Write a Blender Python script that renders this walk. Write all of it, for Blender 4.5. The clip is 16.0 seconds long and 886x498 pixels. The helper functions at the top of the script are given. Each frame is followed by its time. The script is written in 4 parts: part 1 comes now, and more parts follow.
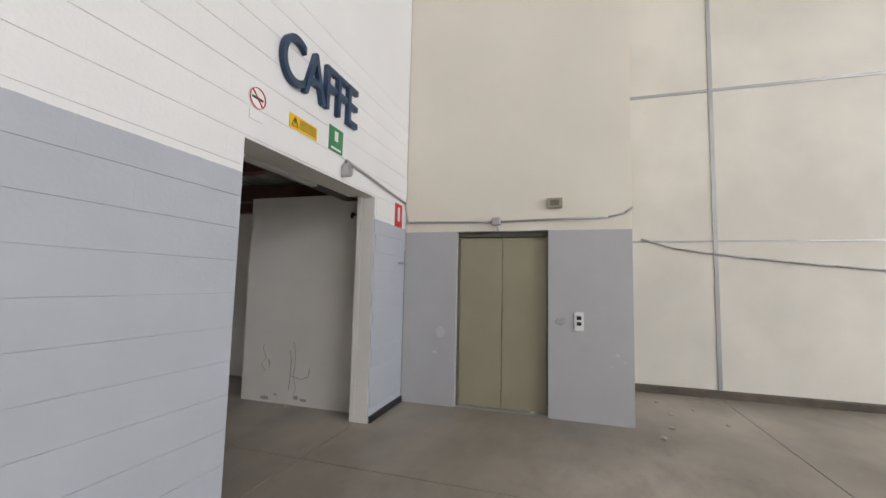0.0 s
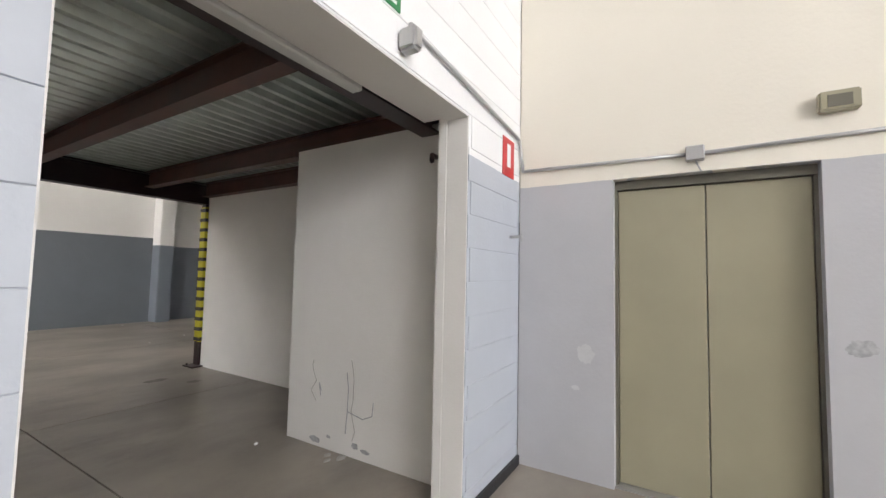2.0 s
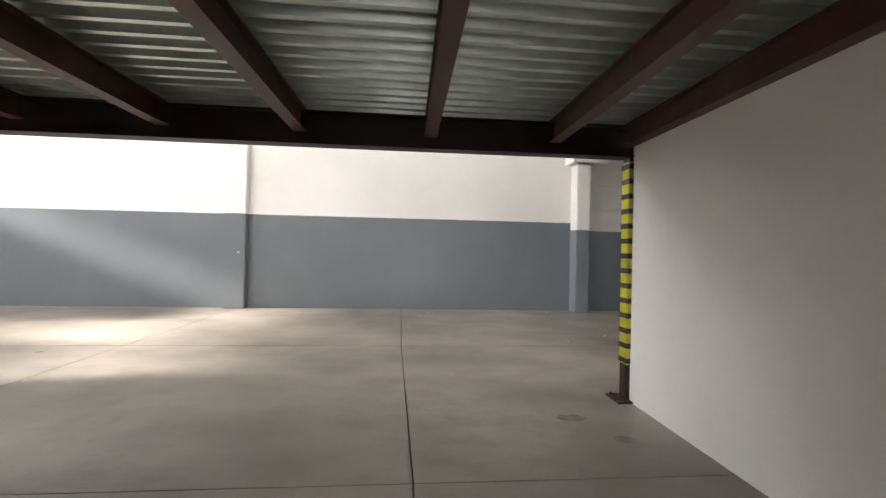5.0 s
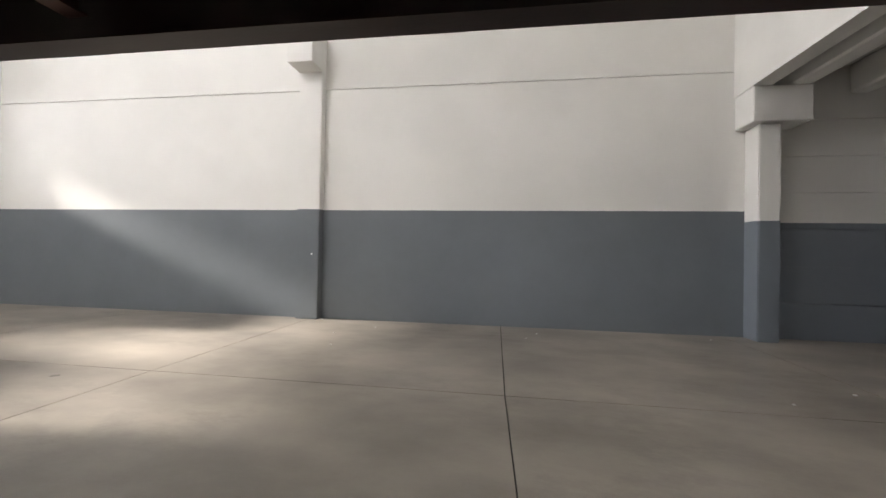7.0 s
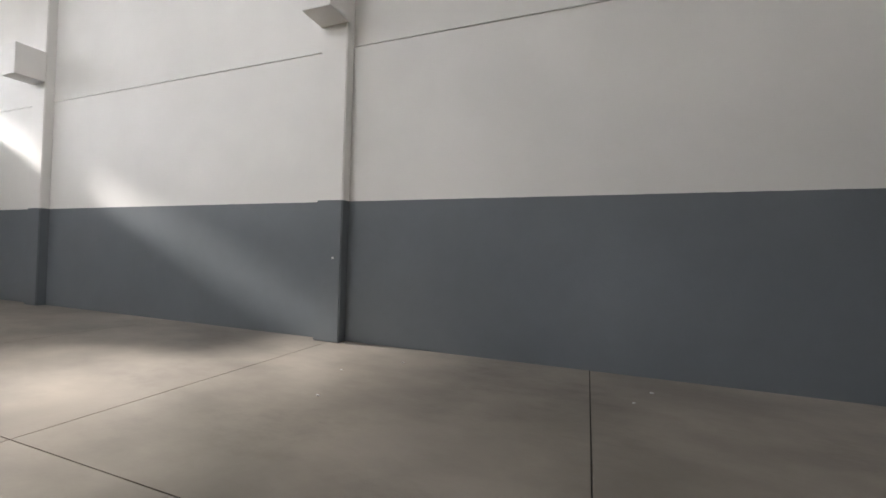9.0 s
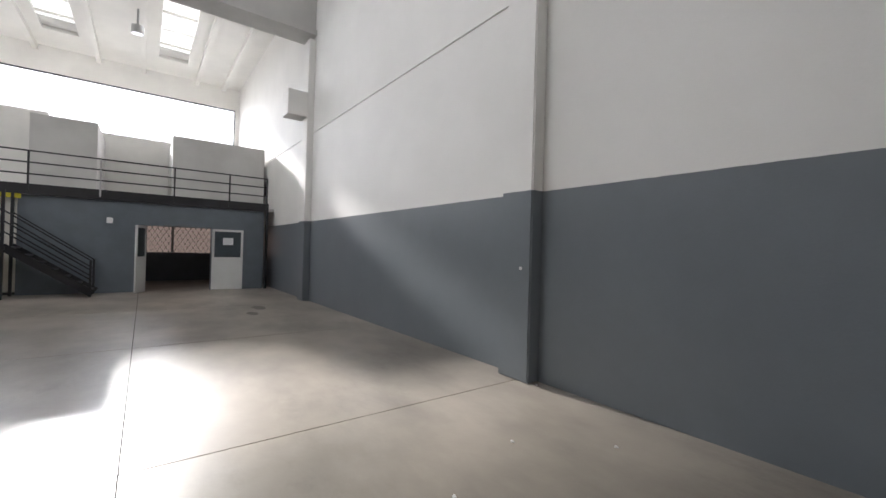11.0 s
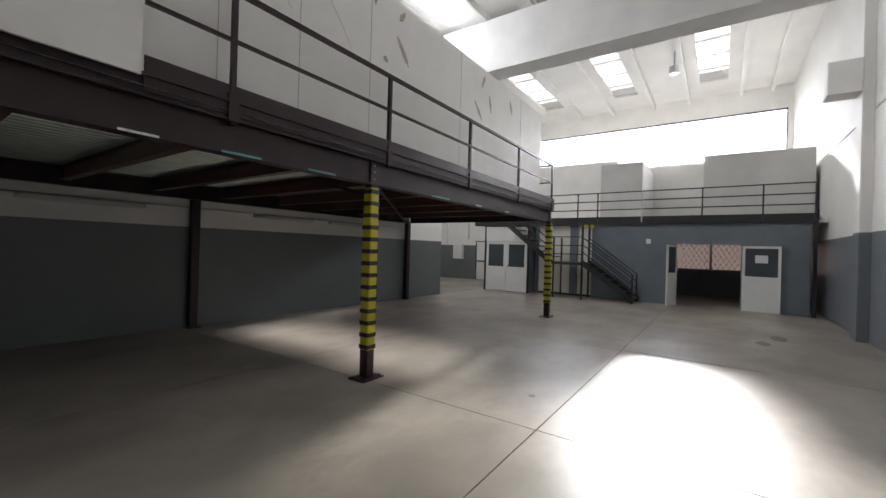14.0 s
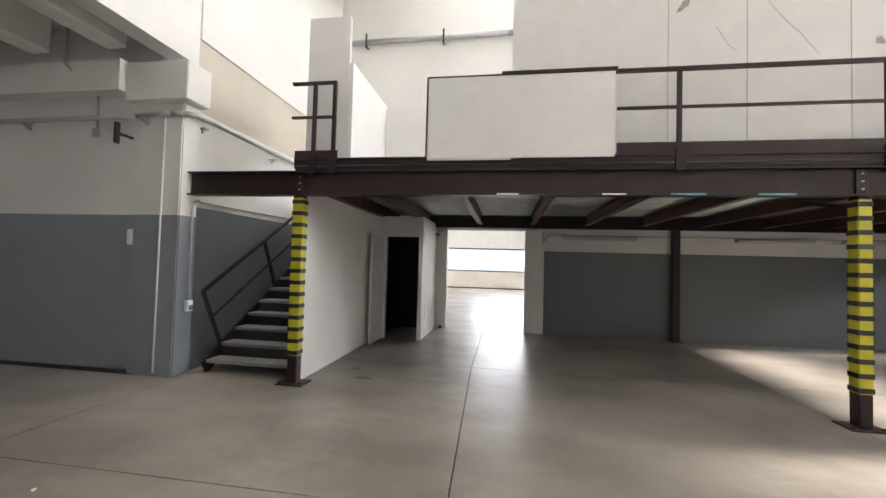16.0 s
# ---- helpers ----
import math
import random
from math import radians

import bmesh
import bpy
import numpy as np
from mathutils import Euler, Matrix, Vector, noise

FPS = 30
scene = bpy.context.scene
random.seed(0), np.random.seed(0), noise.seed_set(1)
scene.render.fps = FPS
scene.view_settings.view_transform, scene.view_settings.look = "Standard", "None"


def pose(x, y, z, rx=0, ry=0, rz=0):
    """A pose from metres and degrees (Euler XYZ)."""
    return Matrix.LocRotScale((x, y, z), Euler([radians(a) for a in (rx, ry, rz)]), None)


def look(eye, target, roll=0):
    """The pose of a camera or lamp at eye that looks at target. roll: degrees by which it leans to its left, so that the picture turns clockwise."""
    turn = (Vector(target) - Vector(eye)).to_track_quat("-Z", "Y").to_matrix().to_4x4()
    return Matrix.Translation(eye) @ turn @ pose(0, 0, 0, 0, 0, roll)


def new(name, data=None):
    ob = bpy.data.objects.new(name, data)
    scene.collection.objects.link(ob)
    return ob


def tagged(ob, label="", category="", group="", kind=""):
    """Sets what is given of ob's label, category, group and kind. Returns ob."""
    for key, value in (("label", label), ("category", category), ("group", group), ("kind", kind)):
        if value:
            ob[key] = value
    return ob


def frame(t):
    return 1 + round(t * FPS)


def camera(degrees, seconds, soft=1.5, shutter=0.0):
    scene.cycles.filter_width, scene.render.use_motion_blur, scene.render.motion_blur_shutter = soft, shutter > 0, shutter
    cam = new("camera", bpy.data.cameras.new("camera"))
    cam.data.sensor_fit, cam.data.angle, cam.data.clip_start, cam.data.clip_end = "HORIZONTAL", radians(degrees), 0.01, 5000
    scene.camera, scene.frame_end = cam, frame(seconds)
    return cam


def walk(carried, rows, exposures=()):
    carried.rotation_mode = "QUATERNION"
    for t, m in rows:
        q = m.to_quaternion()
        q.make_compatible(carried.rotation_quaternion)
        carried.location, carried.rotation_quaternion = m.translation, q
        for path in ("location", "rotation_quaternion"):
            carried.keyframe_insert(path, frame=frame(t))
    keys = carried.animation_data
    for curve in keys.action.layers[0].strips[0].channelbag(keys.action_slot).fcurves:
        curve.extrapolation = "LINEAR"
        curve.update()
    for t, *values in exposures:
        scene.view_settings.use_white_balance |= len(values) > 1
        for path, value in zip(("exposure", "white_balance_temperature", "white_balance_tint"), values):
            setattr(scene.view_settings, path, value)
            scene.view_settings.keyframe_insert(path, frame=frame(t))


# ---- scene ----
cam = camera(95.5, 16.0)

PATH = [
    (0, (-0.2, 0.53, 1.44), (1.71, 1.12, 1.61), 1.3),
    (0.5, (0.195, 0.751, 1.445), (2.093, 1.364, 1.595), 1.3),
    (1, (0.664, 0.967, 1.441), (2.549, 1.623, 1.569), 1.4),
    (1.5, (1.094, 1.189, 1.42), (2.931, 1.972, 1.537), 1.3),
    (2, (1.534, 1.377, 1.395), (3.242, 2.41, 1.517), 1.2),
    (2.5, (1.883, 1.675, 1.367), (3.392, 2.982, 1.488), 1.3),
    (3, (2.198, 1.98, 1.375), (3.431, 3.55, 1.485), 1.4),
    (3.5, (2.42, 2.347, 1.4), (3.35, 4.116, 1.483), 1.3),
    (4, (2.536, 2.78, 1.396), (3.199, 4.666, 1.456), 1.2),
    (4.5, (2.577, 3.227, 1.383), (3.008, 5.179, 1.424), 1.1),
    (5, (2.645, 3.681, 1.393), (2.813, 5.674, 1.405), 1.2),
    (7.5, (2.512, 6.215, 1.327), (2.16, 8.183, 1.354), 1.2),
    (8, (2.57, 6.712, 1.322), (2.142, 8.665, 1.353), 1.4),
    (10.5, (2.202, 9.554, 1.453), (0.823, 11.002, 1.467), 1.6),
    (11, (1.942, 9.694, 1.452), (0.337, 10.887, 1.462), 1.6),
    (11.5, (1.642, 9.951, 1.469), (-0.128, 10.882, 1.488), 1.7),
    (12, (1.607, 9.98, 1.53), (-0.266, 10.679, 1.55), 1.5),
    (12.5, (1.765, 10.167, 1.544), (-0.201, 10.533, 1.561), 1.5),
    (13, (1.953, 10.314, 1.578), (-0.044, 10.201, 1.591), 1.6),
    (13.5, (2.044, 10.608, 1.585), (0.147, 9.976, 1.592), 1.8),
    (14, (2.184, 10.911, 1.576), (0.538, 9.775, 1.579), 1.7),
    (14.5, (2.243, 11.222, 1.55), (1.014, 9.644, 1.567), 1.7),
    (15, (2.31, 11.559, 1.547), (1.624, 9.681, 1.583), 1.6),
    (15.5, (2.277, 11.893, 1.543), (2.161, 9.897, 1.597), 1.7),
    (16, (2.226, 12.108, 1.538), (2.537, 10.133, 1.606), 1.6),
]
EXPOSURES = [(0, 2.9, 6600, 13), (1.5, 3.4, 6600, 13), (2.5, 3.8, 6600, 13), (3.5, 3.95, 6650, 14), (5, 3.85, 6600, 13), (7.5, 2.95, 6550, 13), (10.5, 2.5, 6200, 13), (13.5, 2.45, 6150, 12), (14.5, 2.8, 6300, 12), (15, 3.2, 6400, 12), (16, 3.75, 6500, 13)]
walk(cam, [(t, look(eye, target, roll)) for t, eye, target, roll in PATH], EXPOSURES)

# ---- light ----
SUN_ELEV = math.atan(0.405)
SUN_DIR = Vector((-math.cos(SUN_ELEV), -0.10, math.sin(SUN_ELEV)))
world = bpy.data.worlds.new("world")
scene.world = world
world.use_nodes = True
wn = world.node_tree.nodes
sky = wn.new("ShaderNodeTexSky")
sky.sky_type = "NISHITA"
sky.sun_disc = False
sky.sun_elevation = SUN_ELEV
sky.sun_rotation = radians(-90)
sky.dust_density = 3.0
world.node_tree.links.new(sky.outputs[0], wn["Background"].inputs[0])
wn["Background"].inputs[1].default_value = 0.03

sun = new("sun", bpy.data.lights.new("sun", "SUN"))
sun.data.energy = 2.3
sun.data.angle = radians(3.5)
sun.data.color = (1.0, 0.95, 0.87)
sun.matrix_world = look(SUN_DIR * 60, (0, 0, 0))


def area_lamp(name, x, y, z, w, h, direction, power, color=(0.97, 0.98, 1.0), spread=180):
    lamp = new(name, bpy.data.lights.new(name, "AREA"))
    lamp.data.shape, lamp.data.size, lamp.data.size_y = "RECTANGLE", w, h
    lamp.data.energy, lamp.data.color = power, color
    lamp.data.spread = radians(spread)
    lamp.matrix_world = look((x, y, z), Vector((x, y, z)) + Vector(direction))
    return lamp


area_lamp("end_window_sky", -19.7, 7.6, 6.95, 11.2, 1.8, (1, 0, -0.45), 72, spread=100)
# added fill lamp inside the lobby; the front wall behind it is solid
area_lamp("lobby_fill_high", -3.4, -12.7, 6.4, 11, 3.6, (0.25, 1, -0.35), 150)
# added fill before the white front panel, in place of light from the window below
area_lamp("lobby_fill_low", 0.6, -12.95, 3.32, 11, 1.55, (0.05, 1, -0.05), 88, (0.90, 0.94, 1.0))
area_lamp("clerestory_sky", -5.4, 2.86, 8.62, 6.6, 0.6, (0, 1, -0.5), 50)
for k in range(3):
    area_lamp("skylight_sky", -15.1, 3.6 + 3.45 * k, 9.25, 0.95, 6.4, (0, 0, -1), 9)
    area_lamp("skylight_sky", -4.5, 3.6 + 3.45 * k, 9.25, 0.95, 5.2, (0, 0, -1), 14)
    area_lamp("skylight_sky", 2.5, 3.6 + 3.45 * k, 9.25, 0.95, 5.2, (0, 0, -1), 16)

# lamp of an unseen skylight, added to brighten the side area
area_lamp("skylight_sky", -13.25, -0.25, 9.25, 1.4, 4.3, (0, 0, -1), 40)

# ---- materials ----
def material(name, color, rough=0.6, metal=0.0, vary=0.12, scale=3.0, bump=0.15, bump_scale=60.0, spec=0.5):
    m = bpy.data.materials.new(name)
    m.use_nodes = True
    t = m.node_tree
    b = t.nodes["Principled BSDF"]
    b.inputs["Roughness"].default_value = rough
    b.inputs["Metallic"].default_value = metal
    b.inputs["Specular IOR Level"].default_value = spec
    geo = t.nodes.new("ShaderNodeNewGeometry")
    n1 = t.nodes.new("ShaderNodeTexNoise")
    n1.inputs["Scale"].default_value = scale
    n1.inputs["Detail"].default_value = 6
    t.links.new(geo.outputs["Position"], n1.inputs["Vector"])
    n2 = t.nodes.new("ShaderNodeTexNoise")
    n2.inputs["Scale"].default_value = bump_scale
    n2.inputs["Detail"].default_value = 3
    t.links.new(geo.outputs["Position"], n2.inputs["Vector"])
    mix = t.nodes.new("ShaderNodeMix")
    mix.data_type = "RGBA"
    mix.inputs[6].default_value = (*[max(0, c * (1 - vary)) for c in color], 1)
    mix.inputs[7].default_value = (*[min(1, c * (1 + vary * 0.7)) for c in color], 1)
    ramp = t.nodes.new("ShaderNodeMapRange")
    ramp.inputs[1].default_value, ramp.inputs[2].default_value = 0.35, 0.65
    t.links.new(n1.outputs["Fac"], ramp.inputs[0])
    t.links.new(ramp.outputs[0], mix.inputs[0])
    t.links.new(mix.outputs[2], b.inputs["Base Color"])
    bp = t.nodes.new("ShaderNodeBump")
    bp.inputs["Strength"].default_value = bump
    bp.inputs["Distance"].default_value = 0.01
    t.links.new(n2.outputs["Fac"], bp.inputs["Height"])
    t.links.new(bp.outputs[0], b.inputs["Normal"])
    rr = t.nodes.new("ShaderNodeMapRange")
    rr.inputs[3].default_value, rr.inputs[4].default_value = max(0.02, rough - 0.08), min(1, rough + 0.1)
    t.links.new(n1.outputs["Fac"], rr.inputs[0])
    t.links.new(rr.outputs[0], b.inputs["Roughness"])
    return m


def two_tone(name, zline, low, high, rough_low=0.35, rough_high=0.7, grime=0.12):
    """Wall paint with a coloured dado up to zline, slightly uneven at its edge, scuffed and stained."""
    m = material(name, high, rough_high, vary=0.04, scale=0.7, bump=0.12, bump_scale=45)
    t = m.node_tree
    b = t.nodes["Principled BSDF"]
    upper = b.inputs["Base Color"].links[0].from_socket
    geo = t.nodes.new("ShaderNodeNewGeometry")
    sep = t.nodes.new("ShaderNodeSeparateXYZ")
    t.links.new(geo.outputs["Position"], sep.inputs[0])
    step = t.nodes.new("ShaderNodeMath")
    step.operation = "LESS_THAN"
    nz = t.nodes.new("ShaderNodeTexNoise")
    nz.inputs["Scale"].default_value = 9
    t.links.new(geo.outputs["Position"], nz.inputs["Vector"])
    wob = t.nodes.new("ShaderNodeMath")
    wob.operation = "MULTIPLY_ADD"
    wob.inputs[1].default_value = 0.012
    t.links.new(nz.outputs["Fac"], wob.inputs[0])
    t.links.new(sep.outputs["Z"], wob.inputs[2])
    t.links.new(wob.outputs[0], step.inputs[0])
    step.inputs[1].default_value = zline + 0.006
    stain = t.nodes.new("ShaderNodeTexNoise")
    stain.inputs["Scale"].default_value = 1.6
    stain.inputs["Detail"].default_value = 8
    stain.inputs["Roughness"].default_value = 0.65
    t.links.new(geo.outputs["Position"], stain.inputs["Vector"])
    lowmix = t.nodes.new("ShaderNodeMix")
    lowmix.data_type = "RGBA"
    lowmix.inputs[6].default_value = (*[c * (1 - grime) for c in low], 1)
    lowmix.inputs[7].default_value = (*[c * (1 + grime) for c in low], 1)
    t.links.new(stain.outputs["Fac"], lowmix.inputs[0])
    mix = t.nodes.new("ShaderNodeMix")
    mix.data_type = "RGBA"
    t.links.new(step.outputs[0], mix.inputs[0])
    t.links.new(upper, mix.inputs[6])
    t.links.new(lowmix.outputs[2], mix.inputs[7])
    t.links.new(mix.outputs[2], b.inputs["Base Color"])
    r = t.nodes.new("ShaderNodeMapRange")
    r.inputs[3].default_value, r.inputs[4].default_value = rough_high, rough_low
    t.links.new(step.outputs[0], r.inputs[0])
    t.links.new(r.outputs[0], b.inputs["Roughness"])
    return m


def concrete_floor(name):
    m = material(name, (0.335, 0.300, 0.256), 0.38, vary=0.28, scale=0.55, bump=0.05, bump_scale=25, spec=0.32)
    t = m.node_tree
    b = t.nodes["Principled BSDF"]
    base = b.inputs["Base Color"].links[0].from_socket
    geo = t.nodes.new("ShaderNodeNewGeometry")
    squeeze = t.nodes.new("ShaderNodeMapping")
    squeeze.inputs["Scale"].default_value = (0.55, 1.0, 1.0)
    squeeze.inputs["Rotation"].default_value = (0, 0, 0.5)
    t.links.new(geo.outputs["Position"], squeeze.inputs["Vector"])
    n = t.nodes.new("ShaderNodeTexNoise")
    n.inputs["Scale"].default_value, n.inputs["Detail"].default_value, n.inputs["Roughness"].default_value = 1.0, 7, 0.58
    t.links.new(squeeze.outputs[0], n.inputs["Vector"])
    rng = t.nodes.new("ShaderNodeMapRange")
    rng.inputs[1].default_value, rng.inputs[2].default_value = 0.42, 0.80
    rng.inputs[4].default_value = 0.55
    t.links.new(n.outputs["Fac"], rng.inputs[0])
    mix = t.nodes.new("ShaderNodeMix")
    mix.data_type = "RGBA"
    mix.inputs[7].default_value = (0.11, 0.10, 0.09, 1)
    t.links.new(rng.outputs[0], mix.inputs[0])
    t.links.new(base, mix.inputs[6])
    t.links.new(mix.outputs[2], b.inputs["Base Color"])
    scuff = t.nodes.new("ShaderNodeTexNoise")
    scuff.inputs["Scale"].default_value, scuff.inputs["Detail"].default_value, scuff.inputs["Roughness"].default_value = 3.2, 9, 0.72
    t.links.new(squeeze.outputs[0], scuff.inputs["Vector"])
    worn = t.nodes.new("ShaderNodeMapRange")
    worn.inputs[1].default_value, worn.inputs[2].default_value = 0.47, 0.72
    worn.inputs[4].default_value = 0.42
    t.links.new(scuff.outputs["Fac"], worn.inputs[0])
    patchy = t.nodes.new("ShaderNodeMath")
    patchy.operation = "MULTIPLY"
    t.links.new(worn.outputs[0], patchy.inputs[0])
    area = t.nodes.new("ShaderNodeTexNoise")
    area.inputs["Scale"].default_value = 0.45
    t.links.new(geo.outputs["Position"], area.inputs["Vector"])
    spread = t.nodes.new("ShaderNodeMapRange")
    spread.inputs[1].default_value, spread.inputs[2].default_value = 0.42, 0.62
    t.links.new(area.outputs["Fac"], spread.inputs[0])
    t.links.new(spread.outputs[0], patchy.inputs[1])
    dirty = t.nodes.new("ShaderNodeMix")
    dirty.data_type = "RGBA"
    dirty.inputs[7].default_value = (0.09, 0.08, 0.07, 1)
    t.links.new(patchy.outputs[0], dirty.inputs[0])
    t.links.new(mix.outputs[2], dirty.inputs[6])
    t.links.new(dirty.outputs[2], b.inputs["Base Color"])
    rr = t.nodes.new("ShaderNodeMapRange")
    rr.inputs[1].default_value, rr.inputs[2].default_value = 0.3, 0.7
    rr.inputs[3].default_value, rr.inputs[4].default_value = 0.29, 0.38
    t.links.new(n.outputs["Fac"], rr.inputs[0])
    t.links.new(rr.outputs[0], b.inputs["Roughness"])
    return m


def emitter(name, color, strength):
    m = bpy.data.materials.new(name)
    m.use_nodes = True
    b = m.node_tree.nodes["Principled BSDF"]
    b.inputs["Base Color"].default_value = (0.02, 0.02, 0.02, 1)
    b.inputs["Emission Color"].default_value = (*color, 1)
    b.inputs["Emission Strength"].default_value = strength
    return m


WHITE = (0.80, 0.785, 0.755)
M_FLOOR = concrete_floor("concrete_floor")
M_JOINT = material("joint_dirt", (0.06, 0.055, 0.05), 0.9)
M_LOBBY = two_tone("lobby_block_paint", 2.105, (0.44, 0.47, 0.52), (0.82, 0.82, 0.82), 0.5)
M_LIFTWALL = two_tone("lift_wall_paint", 2.065, (0.47, 0.47, 0.49), (0.80, 0.755, 0.66), 0.6)
M_HALL = two_tone("hall_wall_paint", 2.16, (0.17, 0.188, 0.207), WHITE, 0.33)
M_BACK = two_tone("back_wall_paint", 1.86, (0.155, 0.17, 0.175), WHITE, 0.4)
M_STAIRWALL = two_tone("stair_wall_paint", 2.2, (0.155, 0.17, 0.185), WHITE, 0.4)
M_PILLAR = two_tone("pillar_paint", 1.97, (0.20, 0.225, 0.255), WHITE, 0.4)
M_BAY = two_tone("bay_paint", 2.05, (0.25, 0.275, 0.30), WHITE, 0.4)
M_WHITE = material("white_plaster", WHITE, 0.7, vary=0.05, scale=1.2, bump=0.1)
M_CREAM = material("cream_plaster", (0.76, 0.73, 0.66), 0.75, vary=0.09, scale=0.9)
M_BEIGE = material("beige_plaster", (0.60, 0.55, 0.46), 0.75, vary=0.05, scale=1)
M_PANEL = material("white_panel", (0.80, 0.79, 0.765), 0.5, vary=0.03, bump=0.03)
M_DOORW = material("white_lacquered_door", (0.74, 0.74, 0.72), 0.4, vary=0.03, bump=0.02)
M_OFFICE = material("office_grey_paint", (0.15, 0.175, 0.20), 0.4, vary=0.07)
M_STEEL = material("brown_painted_steel", (0.029, 0.0145, 0.0165), 0.36, vary=0.25, scale=4, bump=0.05, spec=0.35)
M_RED = material("red_oxide_steel", (0.085, 0.029, 0.022), 0.4, vary=0.3, scale=4, bump=0.06)
M_BLACK = material("black_painted_steel", (0.018, 0.018, 0.021), 0.4, vary=0.2)
M_DECK = material("galvanised_decking", (0.55, 0.61, 0.585), 0.33, metal=0.8, vary=0.12, scale=5, bump=0.04)
M_GALV = material("galvanised_conduit", (0.47, 0.47, 0.47), 0.4, metal=0.6, vary=0.1)
M_LIFT = material("khaki_lift_door", (0.34, 0.315, 0.22), 0.42, metal=0.0, vary=0.05, scale=2, bump=0.02)
M_LIFTD = material("dark_lift_frame", (0.14, 0.13, 0.10), 0.45)
M_YEL = material("yellow_tape", (0.52, 0.47, 0.025), 0.45, vary=0.12, scale=8)
M_BLKTAPE = material("black_tape", (0.02, 0.02, 0.02), 0.5)
M_BLUE = material("dark_blue_letter", (0.012, 0.045, 0.105), 0.35, vary=0.1)
M_SYEL = material("yellow_sign", (0.80, 0.50, 0.01), 0.4, vary=0.03, bump=0)
M_SGRN = material("green_sign", (0.03, 0.22, 0.08), 0.4, vary=0.03, bump=0)
M_SRED = material("red_sign", (0.55, 0.03, 0.03), 0.4, vary=0.03, bump=0)
M_PAPER = material("white_sign", (0.8, 0.8, 0.8), 0.5, vary=0.02, bump=0)
M_TREAD = material("grey_concrete_tread", (0.27, 0.265, 0.26), 0.6, vary=0.15)
# near-black colour in place of the shade inside the closet
M_CLOSET_SHADE = material("closet_shade", (0.02, 0.022, 0.026), 0.7)
M_ROOF = material("white_roof_panel", (0.78, 0.765, 0.73), 0.75, vary=0.05, scale=0.8)
M_GIRDER = material("grey_concrete_girder", (0.58, 0.57, 0.55), 0.8, vary=0.08, scale=1)
M_TUBE = material("lamp_cover", (0.62, 0.62, 0.60), 0.35, vary=0.03, bump=0)
M_SKYW = emitter("overexposed_sky", (1.0, 1.0, 1.0), 0.6)
M_SKYB = emitter("pale_blue_sky", (0.62, 0.76, 0.95), 0.13)
M_SKYL = emitter("skylight_sheet", (1.0, 0.98, 0.9), 0.3)
M_TORN = material("torn_board", (0.43, 0.385, 0.32), 0.8, vary=0.2, scale=20)
M_TORN2 = material("grey_crack", (0.45, 0.43, 0.40), 0.9)
M_STAIN = material("oil_stain", (0.19, 0.175, 0.155), 0.5, vary=0.3, scale=8)
M_CHIP = material("chipped_paint", (0.58, 0.58, 0.585), 0.7, vary=0.06)
M_TEAL = material("teal_tape", (0.16, 0.42, 0.42), 0.5)
M_SMUDGE = material("grey_smudge", (0.40, 0.40, 0.41), 0.7, vary=0.2, scale=30)
M_GLASSD = material("dark_door_glass", (0.07, 0.085, 0.095), 0.12, vary=0.1, bump=0)


# ---- helpers ----
def boxes(*list_of):
    bm = bmesh.new()
    for x0, x1, y0, y1, z0, z1 in list_of:
        m = Matrix.LocRotScale(((x0 + x1) / 2, (y0 + y1) / 2, (z0 + z1) / 2), None, (abs(x1 - x0), abs(y1 - y0), abs(z1 - z0)))
        bmesh.ops.create_cube(bm, size=1, matrix=m)
    return bm


def bevelled(bm, w=0.008, seg=2):
    bmesh.ops.bevel(bm, geom=bm.edges[:], offset=w, segments=seg, affect="EDGES", clamp_overlap=True)
    return bm


def rod(bm, a, b, r, sides=10):
    a, b = Vector(a), Vector(b)
    q = (b - a).to_track_quat("Z", "Y")
    m = Matrix.LocRotScale((a + b) / 2, q, None)
    bmesh.ops.create_cone(bm, cap_ends=True, segments=sides, radius1=r, radius2=r, depth=(b - a).length, matrix=m)
    return bm


def bar(bm, a, b, w, h):
    """A flat or square bar from a to b."""
    a, b = Vector(a), Vector(b)
    q = (b - a).to_track_quat("Z", "Y")
    bmesh.ops.create_cube(bm, size=1, matrix=Matrix.LocRotScale((a + b) / 2, q, (w, h, (b - a).length)))
    return bm


def ibeam(bm, a, b, h, w, tf=0.016, tw=0.012):
    """An I section lying from a to b, a and b on the axis of its section."""
    a, b = Vector(a), Vector(b)
    d = (b - a).normalized()
    side = Vector((0, 0, 1)).cross(d)
    up = Vector((0, 0, 1))
    hw, hh, tw2 = w / 2, h / 2, tw / 2
    prof = [(-hw, -hh), (hw, -hh), (hw, -hh + tf), (tw2, -hh + tf), (tw2, hh - tf), (hw, hh - tf), (hw, hh), (-hw, hh), (-hw, hh - tf), (-tw2, hh - tf), (-tw2, -hh + tf), (-hw, -hh + tf)]
    ends = [[bm.verts.new(p + side * u + up * v) for u, v in prof] for p in (a, b)]
    for k in range(12):
        n = (k + 1) % 12
        bm.faces.new((ends[0][k], ends[0][n], ends[1][n], ends[1][k]))
    bm.faces.new(ends[0][::-1])
    bm.faces.new(ends[1])
    bmesh.ops.recalc_face_normals(bm, faces=bm.faces[:])
    return bm


